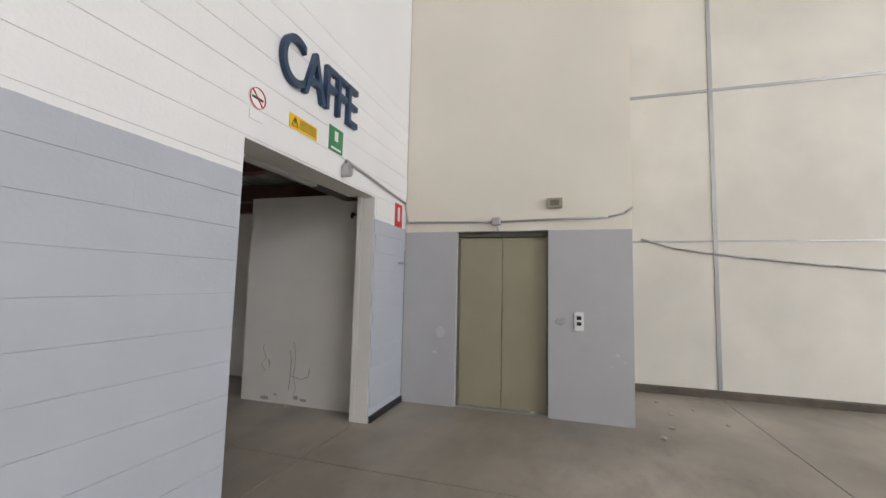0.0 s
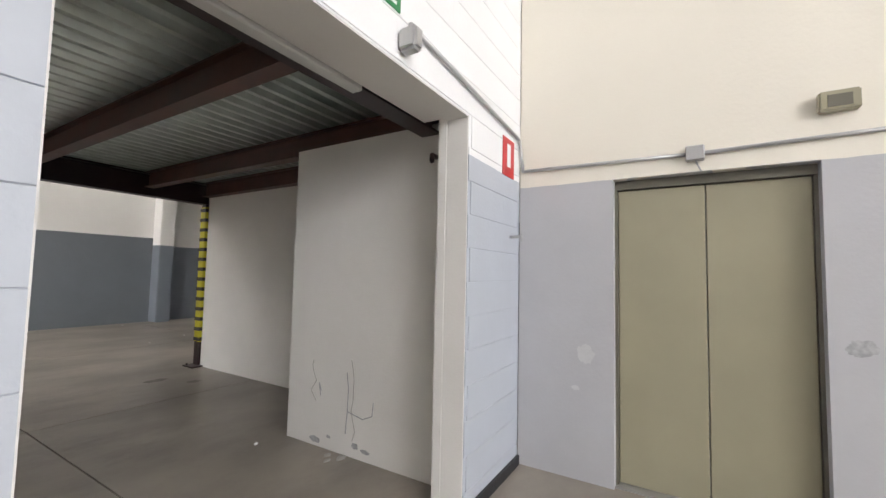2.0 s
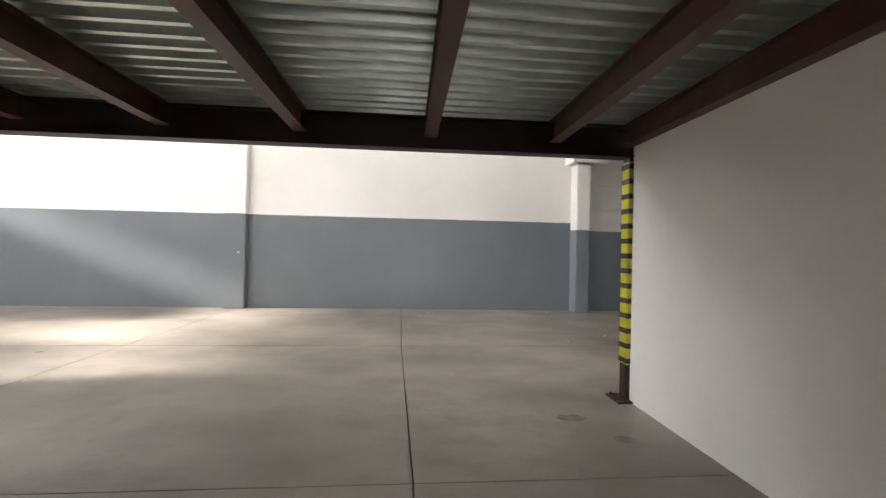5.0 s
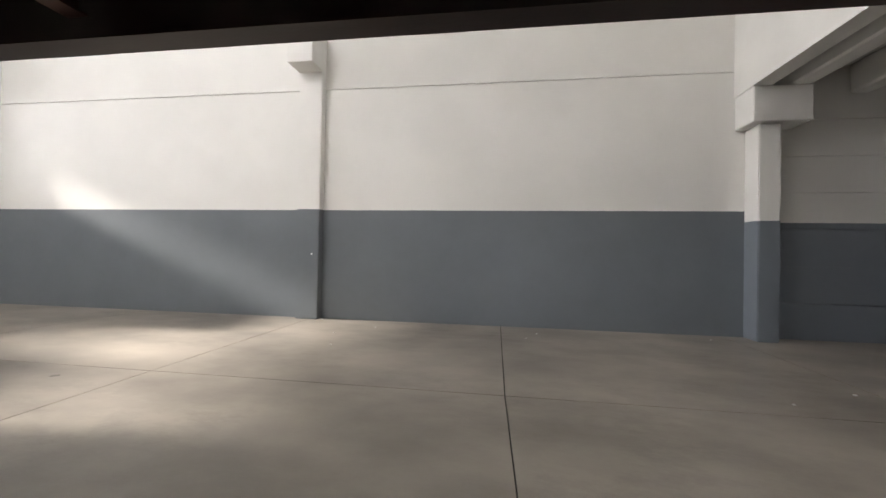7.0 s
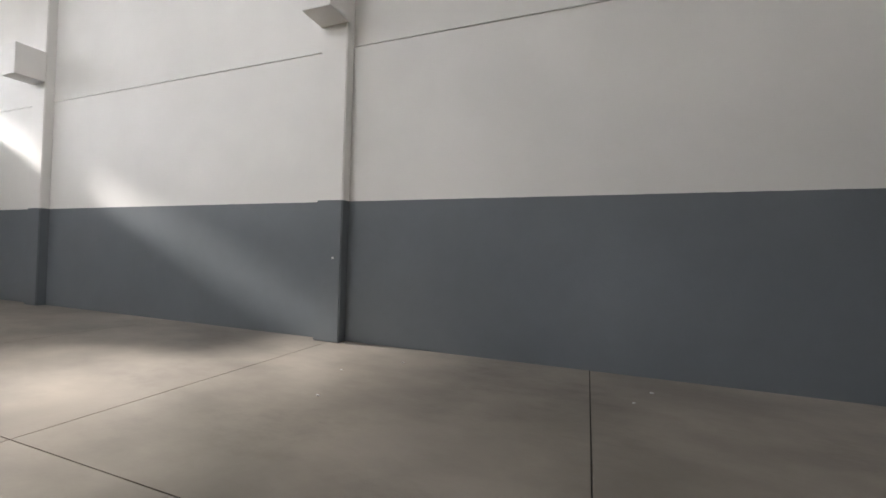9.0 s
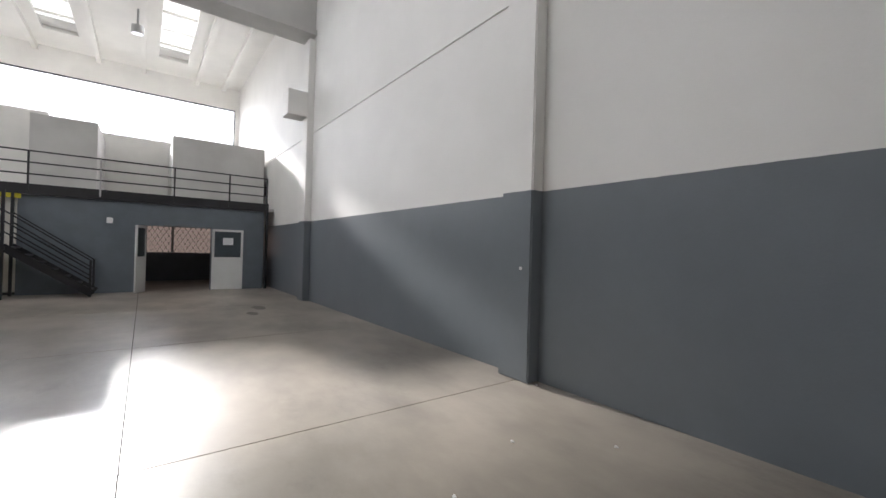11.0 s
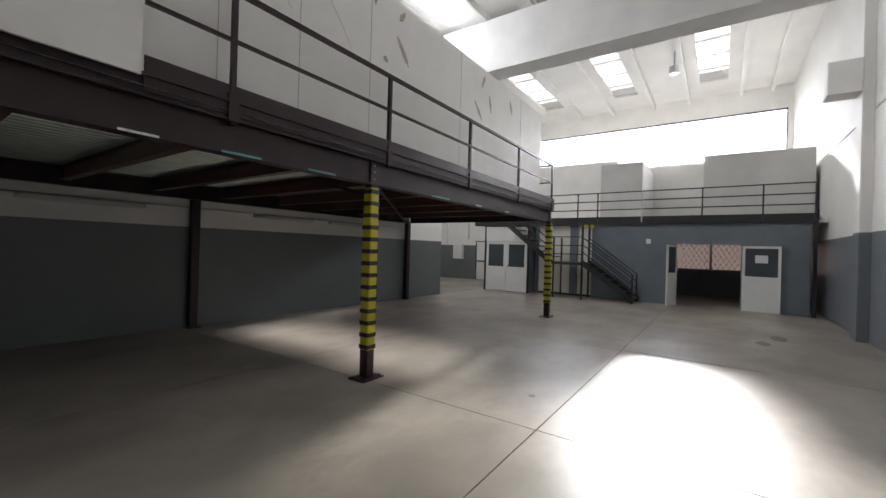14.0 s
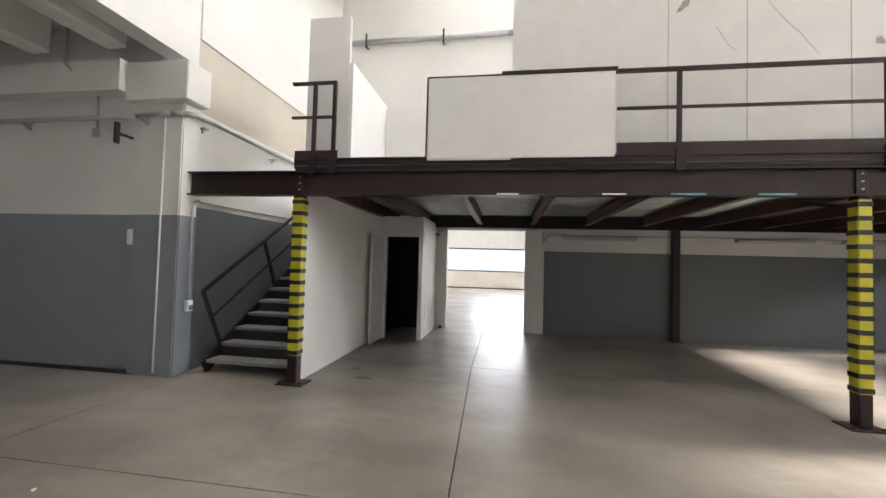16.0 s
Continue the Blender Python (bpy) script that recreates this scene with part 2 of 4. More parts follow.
def part(name, bm, mat, parent=None, label=""):
    me = bpy.data.meshes.new(name)
    bm.to_mesh(me)
    bm.free()
    me.materials.append(mat)
    ob = new(name, me)
    ob.parent = parent
    if label:
        ob["label"] = label
    return ob


def smooth(ob):
    for p in ob.data.polygons:
        p.use_smooth = True
    return ob


def thing(name, label, category, group="", kind="", at=(0, 0, 0)):
    e = new(name)
    e.location = at
    bpy.context.view_layer.update()
    e.empty_display_size = 0.1
    return tagged(e, label, category, group, kind)


def structure(name, bm, mat, label=""):
    return tagged(part(name, bm, mat), label, kind="structure")


# ---- large structure ----
ROOF = 9.1
structure("floor", boxes((-20.4, 11.4, -13.4, 13.8, -0.3, -0.012)), M_JOINT, "worn grey concrete industrial floor with saw-cut joints")
structure("ground", boxes((-400, 400, -400, 400, -0.6, -0.31)), M_JOINT, "ground around the building")

# block wall between the lobby and the hall, with the wide opening
OL, OR, OT = 1.79, 3.62, 2.34
structure("wall_lobby", boxes((-9.36, OL, 2.475, 2.62, 0, ROOF), (OR, 4.47, 2.475, 2.62, 0, ROOF), (OL, OR, 2.475, 2.62, OT, ROOF)), M_LOBBY,
          "painted concrete block wall, grey dado below white")
structure("wall_back", boxes((-9.36, 1.38, 2.624, 2.77, 0, 8.32), (-9.36, 1.38, 2.624, 2.77, 8.96, ROOF), (-9.36, -8.8, 2.624, 2.77, 8.32, 8.96), (-2.0, 1.38, 2.624, 2.77, 8.32, 8.96), (3.9, 6.8, 2.624, 2.77, 0, 2.9), (1.38, 4.3, 2.624, 2.77, 2.6, ROOF), (4.3, 6.8, 2.624, 2.77, 2.9, ROOF)), M_BACK,
          "hall back wall, grey dado below white")
structure("opening_surround", boxes((1.38, OL + 0.01, 2.624, 2.79, 0, 2.6), (OL + 0.01, OR - 0.01, 2.624, 2.79, OT + 0.01, 2.6), (OR - 0.01, 3.9, 2.624, 2.68, 0, 2.6)), M_WHITE, "white plastered surround of the wide opening")
structure("wall_white_box", boxes((3.86, 3.91, 2.684, 4.29, 0, 2.44), (4.64, 4.76, 4.2, 4.29, 0, 2.44), (3.91, 4.64, 4.2, 4.29, 2.07, 2.44)), M_WHITE, "white plastered room under the mezzanine with a doorway")
structure("wall_white_side", boxes((4.765, 4.86, 4.2, 7.36, 0, 2.44)), M_WHITE, "white plastered partition under the mezzanine")
# lining sheets carry the closet's darkness in their colour
structure("closet", boxes((4.02, 4.76, 2.8, 2.82, 0, 2.4), (4.745, 4.76, 2.83, 4.19, 0, 2.4)), M_CLOSET_SHADE, "closet lining coloured near black for its unlit inside")

structure("opening_lining", boxes((OL, OL + 0.006, 2.478, 2.622, 0, OT), (OR - 0.006, OR, 2.478, 2.622, 0, OT), (OL, OR, 2.478, 2.622, OT - 0.006, OT)), M_WHITE, "white plastered reveal of the opening")
# lift shaft and lobby shell
structure("wall_lift", boxes((4.474, 6.2, 1.80, 2.47, 0, ROOF), (4.474, 6.2, -0.14, 0.73, 0, ROOF), (4.474, 6.2, 0.73, 1.80, 2.065, ROOF), (4.75, 6.2, 0.73, 1.80, 0, 2.065)), M_LIFTWALL,
          "lift shaft wall, grey dado below cream")
structure("wall_lobby_side", boxes((6.2, 6.4, -13, 2.47, 0, ROOF)), M_CREAM, "off-white precast lobby wall with thin joint strips")
structure("wall_front", boxes((-9.5, 6.4, -13.3, -13, 0, 1.05), (-9.5, 6.4, -13.3, -13, 4.2, ROOF), (-9.5, -5.0, -13.3, -13, 1.05, 4.2)), M_CREAM, "front wall with a long window")
structure("wall_lobby_west", boxes((-9.5, -9.36, -13, 2.77, 0, ROOF)), M_BACK, "end of the block wall, grey dado below white")
structure("ceiling_lobby", boxes((-9.5, 6.4, -13.3, 2.77, ROOF, ROOF + 0.2)), M_ROOF, "white ceiling")

# hall shell
structure("wall_far", boxes((-20.2, 6.8, 13.32, 13.6, 0, 4.55), (-20.2, 11.2, 13.345, 13.6, 4.55, 4.58), (-20.2, 11.2, 13.32, 13.6, 4.58, ROOF)), M_HALL, "tall hall wall, dark grey dado below white")
structure("wall_bay_far", boxes(*[(6.8, 11.2, 13.33 if k % 2 else 13.323, 13.6, 0.62 * k, 0.62 * k + (0.61 if k < 6 else 0.83)) for k in range(7)], (6.8, 11.2, 13.36, 13.6, 0, 4.55)), M_PILLAR, "side bay wall of precast courses, grey dado below white")
structure("wall_stairs", boxes((6.4, 6.7, 2.77, 7.3, 0, 3.5), (6.4, 6.7, 2.77, 7.3, 4.5, ROOF)), M_STAIRWALL, "white wall with grey dado beside the stair")
structure("wall_panel", boxes((6.43, 6.7, 2.77, 7.3, 3.5, 4.5)), M_BEIGE, "beige recessed panel band on the stair wall")
structure("wall_above_bay", boxes((6.42, 6.7, 7.3, 13.32, 4.12, ROOF)), M_WHITE, "white wall above the side bay")
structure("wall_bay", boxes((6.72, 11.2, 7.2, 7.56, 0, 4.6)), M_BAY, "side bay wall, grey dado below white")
structure("wall_bay_end", boxes((11.0, 11.2, 7.56, 13.32, 0, 4.6)), M_PILLAR, "side bay end wall")
structure("ceiling_bay", boxes((6.7, 11.2, 7.2, 13.32, 4.6, 4.8)), M_GIRDER, "side bay concrete ceiling")
for x in (7.15, 8.3, 9.45, 10.6):
    structure("bay_joist", bevelled(boxes((x - 0.15, x + 0.15, 7.8, 13.3, 4.12, 4.6)), 0.03, 1), M_WHITE, "white concrete ceiling rib")
structure("bay_lintel", boxes((7.12, 11.0, 7.562, 7.79, 3.62, 4.02)), M_WHITE, "white concrete lintel over the bay wall")
structure("wall_end", boxes((-20.4, -20.2, -3, 13.6, 0, 6.0), (-20.4, -20.2, -3, 13.6, 8.1, ROOF), (-20.4, -20.2, 13.15, 13.6, 6.0, 8.1), (-20.4, -20.2, -3, 1.8, 6.0, 8.1)), M_WHITE, "white end wall with a wide window band")
structure("wall_side_area", boxes((-20.2, -9.5, -3.2, -3, 0, ROOF), (-17.2, -17.0, -3, 1.6, 0, ROOF)), M_BACK, "white wall with grey dado")
# roof with skylight slots
rb = [(-20.4, 6.8, 2.62, 3.1, ROOF, ROOF + 0.15), (-20.4, 6.8, 11.0, 13.6, ROOF, ROOF + 0.15), (-20.4, -15.5, -3.2, 2.62, ROOF, ROOF + 0.15), (-11.0, -9.5, -3.2, 2.62, ROOF, ROOF + 0.15), (-15.5, -11.0, -3.2, -1.0, ROOF, ROOF + 0.15), (-15.5, -11.0, 0.5, 2.62, ROOF, ROOF + 0.15)]
for k in range(3):
    y0 = 3.1 + 3.45 * k
    for x0, x1 in ((-20.4, -18.4), (-11.8, -7.2), (-1.8, -0.2), (5.2, 6.8)):
        rb.append((x0, x1, y0, y0 + 1.0, ROOF, ROOF + 0.15))
    if k < 2:
        rb.append((-20.4, 6.8, y0 + 1.0, y0 + 3.45, ROOF, ROOF + 0.15))
structure("ceiling", boxes(*rb), M_ROOF, "white ribbed roof panels with skylight strips")
structure("roof_ribs", boxes(*[(-20.2, 6.6, y - 0.08, y + 0.08, ROOF - 0.22, ROOF - 0.002) for y in (4.55, 6.1, 8.0, 9.5, 11.5, 12.6)]), M_ROOF, "roof panel ribs")
structure("girder", boxes((-9.48, -8.98, 2.77, 13.3, 7.3, ROOF - 0.23), (-9.6, -8.86, 2.77, 13.3, 7.17, 7.3)), M_GIRDER, "grey concrete roof girder")
structure("girder", boxes((-1.55, -1.05, 2.77, 13.3, 7.25, ROOF - 0.23), (-1.68, -0.92, 2.77, 13.3, 7.12, 7.25)), M_GIRDER, "grey concrete roof girder")


def pilaster(x0, x1, y0, y1, top, mat, name="pilaster"):
    return structure(name, bevelled(boxes((x0, x1, y0, y1, 0, top)), 0.015, 2), mat, "painted concrete pilaster, grey below white")


def corbel(x0, x1, y0, y1, z0, z1):
    bm = boxes((x0, x1, y0, y1, z0, z1))
    return structure("corbel", bevelled(bm, 0.012, 1), M_WHITE, "white concrete corbel on the pilaster")


pilaster(-1.53, -1.06, 13.14, 13.33, 7.1, M_HALL)
pilaster(-9.45, -8.98, 13.14, 13.33, 7.1, M_HALL)
corbel(-1.55, -1.04, 12.68, 13.14, 4.86, 5.45)
corbel(-9.47, -8.96, 12.62, 13.14, 4.95, 5.62)
pilaster(6.6, 6.93, 12.93, 13.33, 3.55, M_PILLAR)
corbel(6.44, 7.3, 12.80, 13.33, 3.55, 4.12)
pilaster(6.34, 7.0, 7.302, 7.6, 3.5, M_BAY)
corbel(6.2, 7.1, 7.31, 7.72, 3.5, 4.0)

# windows
w = thing("window_1", "wide overexposed window band in the end wall", "window", kind="structure", at=(-20.3, 7.5, 6))
frame_1 = part("window_frame", boxes((-20.36, -20.26, 1.8, 13.15, 5.98, 6.04), (-20.36, -20.26, 1.8, 13.15, 8.05, 8.11), *[(-20.34, -20.28, y - 0.02, y + 0.02, 6.04, 8.05) for y in (13.13,)]), M_BLACK, w)
frame_1.matrix_parent_inverse = Matrix.Translation(w.location).inverted()
structure("backdrop", boxes((-26.1, -26, -12, 28, 3, 30)), M_SKYW, "bright white sky").visible_shadow = False
structure("backdrop", boxes((-40, 40, -40.1, -40, -0.5, 24)), M_SKYB, "pale blue sky").visible_shadow = False
structure("window_frame_front", boxes((-5.0, 6.2, -13.2, -13.1, 1.05, 1.13), (-5.0, 6.2, -13.2, -13.1, 2.42, 2.50), (-5.0, 6.2, -13.2, -13.1, 4.14, 4.2)), M_BLACK, "dark frame of the long front window")
structure("window_apron_front", boxes((-5.0, 6.2, -13.18, -13.12, 2.50, 4.14)), M_PANEL, "white panel above the front window")
w3 = thing("window_3", "row of small dark-framed windows high under the roof", "window", kind="structure")
part("sky_pane", boxes((-8.8, -2.0, 2.63, 2.64, 8.32, 8.96)), M_SKYW, w3, "bright sky behind the panes")
part("window_frame", boxes((-8.8, -2.0, 2.70, 2.74, 8.322, 8.36), (-8.8, -2.0, 2.70, 2.74, 8.92, 8.958)), M_BLACK, w3)
for k in range(9):
    xx = -8.78 + k * 0.845
    part("mullion", boxes((xx - 0.02, xx + 0.02, 2.70, 2.74, 8.36, 8.92)), M_BLACK, w3)
structure("baseboard", boxes((-9.3, 6.2, -12.98, -12.95, 0, 0.07)), M_BLACK, "dark skirting")
for k in range(3):
    y0 = 3.1 + 3.45 * k
    for x0, x1 in ((-18.4, -11.8), (-7.2, -1.8), (-0.2, 5.2)):
        s = thing("skylight", "translucent skylight strip with cross bars in the roof", "skylight", "skylights in the roof", at=(x0, y0, ROOF))
        s.location = (0, 0, 0)
        part("sheet", boxes((x0, x1, y0, y0 + 1.0, ROOF + 0.16, ROOF + 0.2)), M_SKYL, s)
        for i in range(6):
            xx = x0 + (x1 - x0) * i / 5
            part("cross_bar", boxes((xx - 0.05, xx + 0.05, y0, y0 + 1.0, ROOF + 0.03, ROOF + 0.1)), M_ROOF, s)
        part("cross_bar", boxes((x0, x0 + 0.8, y0, y0 + 1.0, ROOF + 0.11, ROOF + 0.14)), M_GIRDER, s, "grey lower end sheet")

# unseen strip put into the side roof as the source of that added lamp
s = thing("skylight", "unseen skylight strip added to light the side area", "skylight", "skylights in the roof")
part("sheet", boxes((-15.5, -11.0, -1.0, 0.5, ROOF + 0.16, ROOF + 0.2)), M_SKYL, s)

# ---- mezzanine ----
mz = thing("mezzanine", "brown steel mezzanine with galvanised decking and red joists", "mezzanine")
BY = 7.42
part("front_beam", ibeam(bmesh.new(), (6.39, BY, 2.48), (-7.55, BY, 2.48), 0.30, 0.15), M_STEEL, mz)
part("back_beam", ibeam(bmesh.new(), (4.2, 2.90, 2.5), (-7.55, 2.90, 2.5), 0.28, 0.15), M_STEEL, mz)
part("edge_channel", boxes((-7.58, 4.85, BY + 0.03, BY + 0.05, 2.64, 2.78), (-7.58, 4.85, BY - 0.02, BY + 0.09, 2.762, 2.78)), M_STEEL, mz)
part("toe_plate", boxes((-7.58, 1.05, BY + 0.052, BY + 0.066, 2.655, 2.91), (4.3, 4.86, BY + 0.052, BY + 0.066, 2.655, 2.88)), M_STEEL, mz)
for x in [4.71] + [3.98 - 1.16 * k for k in range(10)]:
    part("joist", ibeam(bmesh.new(), (x, 2.99, 2.53), (x, BY - 0.08, 2.53), 0.2, 0.11, 0.012, 0.009), M_RED, mz)
part("joist", ibeam(bmesh.new(), (-7.48, 2.99, 2.5), (-7.48, BY - 0.08, 2.5), 0.28, 0.13), M_STEEL, mz)
# corrugated sheets, ribs along x
verts, faces = [], []
y, prof = 2.78, []
while y < BY + 0.02:
    prof += [(y, 2.638), (y + 0.035, 2.636), (y + 0.05, 2.645), (y + 0.07, 2.684), (y + 0.085, 2.693), (y + 0.115, 2.693), (y + 0.13, 2.684)]
    y += 0.148
for yy, zz in prof:
    verts += [(-7.55, yy, zz), (4.85, yy, zz)]
for i in range(len(prof) - 1):
    faces.append((2 * i, 2 * i + 1, 2 * i + 3, 2 * i + 2))
me = bpy.data.meshes.new("decking")
me.from_pydata(verts, [], faces)
me.materials.append(M_DECK)
new("decking", me).parent = mz
part("deck_slab", boxes((-7.55, 4.85, 2.78, BY + 0.02, 2.70, 2.765)), M_GIRDER, mz)
part("brace", bar(bar(bmesh.new(), (-1.32, BY, 2.2), (-1.32, 6.6, 2.4), 0.04, 0.04), (-1.5, 7.3, 2.38), (-7.2, 3.0, 2.38), 0.03, 0.03), M_STEEL, mz)

for x in (-1.32, -7.44, 4.79):
    part("splice_plate", bevelled(boxes((x - 0.05, x + 0.05, BY + 0.006, BY + 0.03, 2.35, 2.61)), 0.003, 1), M_STEEL, mz)
    for z in (2.40, 2.48, 2.56):
        part("bolt", rod(bmesh.new(), (x, BY + 0.03, z), (x, BY + 0.046, z), 0.012, 6), M_GALV, mz)


def rail_post(bm, x):
    bar(bm, (x, BY + 0.05, 2.58), (x, BY + 0.05, 3.71), 0.042, 0.042)
    bm2 = boxes((x - 0.045, x + 0.045, BY + 0.052, BY + 0.09, 2.6, 2.84))
    tmp = bpy.data.meshes.new("t")
    bm2.to_mesh(tmp)
    bm2.free()
    bm.from_mesh(tmp)
    return bm


rl = thing("railing", "dark brown steel railing along the mezzanine edge", "railing")
for x in (0.41, -1.54, -3.5, -5.45, -7.42):
    part("post", rail_post(bmesh.new(), x), M_STEEL, rl)
part("top_rail", bar(bmesh.new(), (3.19, BY + 0.05, 3.715), (-7.42, BY + 0.05, 3.715), 0.045, 0.04), M_STEEL, rl)
part("middle_rail", bar(bmesh.new(), (1.05, BY + 0.05, 3.295), (-7.42, BY + 0.05, 3.295), 0.03, 0.03), M_STEEL, rl)
part("return_rail", bar(bar(bmesh.new(), (-7.42, BY + 0.05, 3.715), (-7.42, 2.9, 3.715), 0.04, 0.04), (-7.42, BY + 0.05, 3.295), (-7.42, 2.9, 3.295), 0.03, 0.03), M_STEEL, rl)
r2 = thing("railing", "short dark steel railing at the head of the stair", "railing")
part("post", rail_post(bmesh.new(), 4.62), M_STEEL, r2)
part("post", rail_post(bmesh.new(), 4.36), M_STEEL, r2)
part("top_rail", bar(bmesh.new(), (4.34, BY + 0.05, 3.73), (4.92, BY + 0.05, 3.73), 0.04, 0.035), M_STEEL, r2)
part("middle_rail", bar(bmesh.new(), (4.34, BY + 0.05, 3.3), (4.92, BY + 0.05, 3.3), 0.03, 0.03), M_STEEL, r2)

pn = thing("leaning_panel", "white board fixed to the mezzanine railing with dark top edge", "panel")
part("board", boxes((1.08, 3.17, BY + 0.075, BY + 0.105, 2.75, 3.70)), M_PANEL, pn)
part("edge_strip", boxes((1.06, 2.32, BY + 0.072, BY + 0.115, 3.702, 3.745)), M_STEEL, pn, "dark brown edge strip")
part("side_strip", boxes((3.172, 3.19, BY + 0.072, BY + 0.115, 2.75, 3.70)), M_STEEL, pn, "dark brown side strip")
part("bottom_strip", boxes((2.2, 3.17, BY + 0.07, BY + 0.1, 2.732, 2.748)), M_PAPER, pn, "white bottom strip")
structure("wall_mezzanine", boxes((-6.98, 2.2, 7.22, 7.32, 2.766, 4.85)), M_PANEL, "white board partition on the mezzanine, marked with torn patches")
structure("wall_stairwell", boxes((4.19, 4.245, 5.85, 7.33, 2.766, 4.04)), M_PANEL, "white board parapet at the stair head")
structure("wall_parapet_rear", boxes((3.2, 4.188, 5.85, 5.91, 2.766, 4.0)), M_PANEL, "white board parapet closing the stair head")
structure("wall_stair_head", boxes((4.248, 4.80, 7.27, 7.33, 2.766, 4.65)), M_PANEL, "tall white board at the stair head")


def striped_post(x, y):
    p = thing("steel_post", "brown steel post wrapped in yellow and black warning bands", "post", "posts under the mezzanine", at=(x, y, 0))
    s = 0.063
    part("base_plate", bevelled(boxes((-0.17, 0.17, -0.13, 0.13, 0, 0.018)), 0.003, 1), M_STEEL, p)
    part("shaft", bevelled(boxes((-s, s, -s, s, 0.018, 2.33)), 0.01, 2), M_STEEL, p)
    part("yellow_wrap", bevelled(boxes((-s - 0.004, s + 0.004, -s - 0.004, s + 0.004, 0.34, 2.3)), 0.01, 2), M_YEL, p)
    for k in range(14):
        z = 0.36 + k * 0.143
        part("black_band", boxes((-s - 0.007, s + 0.007, -s - 0.007, s + 0.007, z, z + 0.05)), M_BLKTAPE, p)
    for dx in (-0.13, 0.13):
        part("bolt", rod(bmesh.new(), (dx, 0.09, 0.018), (dx, 0.09, 0.04), 0.014, 6), M_STEEL, p)
    return p


for x in (4.79, -1.32, -7.44):
    striped_post(x, BY)
for x in (-1.34, -7.5):
    p = thing("steel_post", "dark brown steel post against the back wall", "post", "posts at the back wall", at=(x, 2.87, 0))
    part("shaft", bevelled(boxes((-0.07, 0.07, -0.07, 0.07, 0, 2.36)), 0.008, 1), M_STEEL, p)
    part("base_plate", boxes((-0.12, 0.12, -0.095, 0.12, 0, 0.015)), M_STEEL, p)

# ---- stair beside the white partition ----
st = thing("staircase", "open steel staircase with grey concrete treads", "staircase")
NS, RISE, RUN = 16, 2.765 / 16, 0.28
for i in range(NS - 1):
    y1 = 7.28 - i * RUN
    z = (i + 1) * RISE
    part("tread", bevelled(boxes((4.92, 6.12, y1 - RUN - 0.03, y1, z - 0.045, z)), 0.006, 1), M_TREAD, st)
    part("riser", boxes((4.95, 6.1, y1 - RUN + 0.01, y1 - RUN + 0.02, z, z + RISE - 0.046)), M_BLACK, st)
for x in (4.905, 6.135):
    part("stringer", bar(bmesh.new(), (x, 7.3, 0.06), (x, 7.28 - NS * RUN, 2.7), 0.02, 0.2), M_STEEL, st)
bm = bmesh.new()
bar(bm, (6.1, 7.42, 1.08), (6.1, 4.4, 2.78), 0.04, 0.04)
bar(bm, (6.1, 7.25, 0.72), (6.1, 4.4, 2.32), 0.025, 0.025)
part("handrail", bm, M_STEEL, st)
for y0, y1 in ((7.42, 7.05), (6.12, 5.78), (4.9, 4.6)):
    z1 = 1.08 + (7.42 - y0) * 0.563
    part("baluster", bar(bmesh.new(), (6.1, y0, z1), (6.1, y1, z1 - 0.72), 0.04, 0.04), M_STEEL, st)

# ---- closet door ----
dr = thing("door_1", "white flush door standing open against the white partition", "door", kind="structure", at=(4.66, 4.29, 0))
part("leaf", bevelled(boxes((-0.02, 0.02, 0.02, 0.74, 0.01, 2.03)), 0.004, 1), M_DOORW, dr)
part("door_handle", bar(bmesh.new(), (-0.05, 0.68, 1.02), (-0.05, 0.58, 1.02), 0.02, 0.02), M_GALV, dr)
structure("door_frame", boxes((3.905, 3.94, 4.18, 4.31, 0, 2.07), (4.61, 4.645, 4.18, 4.31, 0, 2.07), (3.94, 4.61, 4.18, 4.31, 2.035, 2.07)), M_WHITE, "white door frame")

# ---- lift ----
lf = thing("lift_door", "closed khaki two-panel lift door in a dark frame", "lift door", at=(4.6, 1.265, 0))
part("panel", bevelled(boxes((-0.02, 0.02, -0.515, -0.003, 0.01, 2.0)), 0.004, 1), M_LIFT, lf)
part("panel", bevelled(boxes((-0.02, 0.02, 0.003, 0.515, 0.01, 2.0)), 0.004, 1), M_LIFT, lf)
part("lintel", boxes((-0.05, 0.04, -0.535, 0.535, 2.004, 2.063)), M_LIFTD, lf)
part("jamb", boxes((-0.05, 0.04, -0.535, -0.517, 0, 2.0)), M_LIFTD, lf)
part("jamb", boxes((-0.05, 0.04, 0.517, 0.535, 0, 2.0)), M_LIFTD, lf)
part("sill", boxes((-0.1, 0.05, -0.53, 0.53, 0, 0.008)), M_GALV, lf)
cb = thing("call_button", "white lift call plate with two black buttons", "button panel", at=(4.474, 0.405, 1.06))
part("plate", bevelled(boxes((-0.02, 0, -0.05, 0.05, -0.10, 0.10)), 0.006, 2), M_PAPER, cb)
for z in (-0.025, 0.035):
    part("button", bevelled(boxes((-0.028, -0.02, -0.024, 0.024, z - 0.02, z + 0.02)), 0.004, 1), M_BLKTAPE, cb)
bz = thing("buzzer_box", "small beige alarm box with a grille on the wall", "alarm box", at=(4.474, 0.66, 2.37))
part("case", bevelled(boxes((-0.06, 0, -0.085, 0.085, -0.055, 0.055)), 0.008, 2), M_LIFT, bz)
part("grille", boxes((-0.064, -0.06, -0.05, 0.05, -0.035, 0.03)), M_LIFTD, bz)


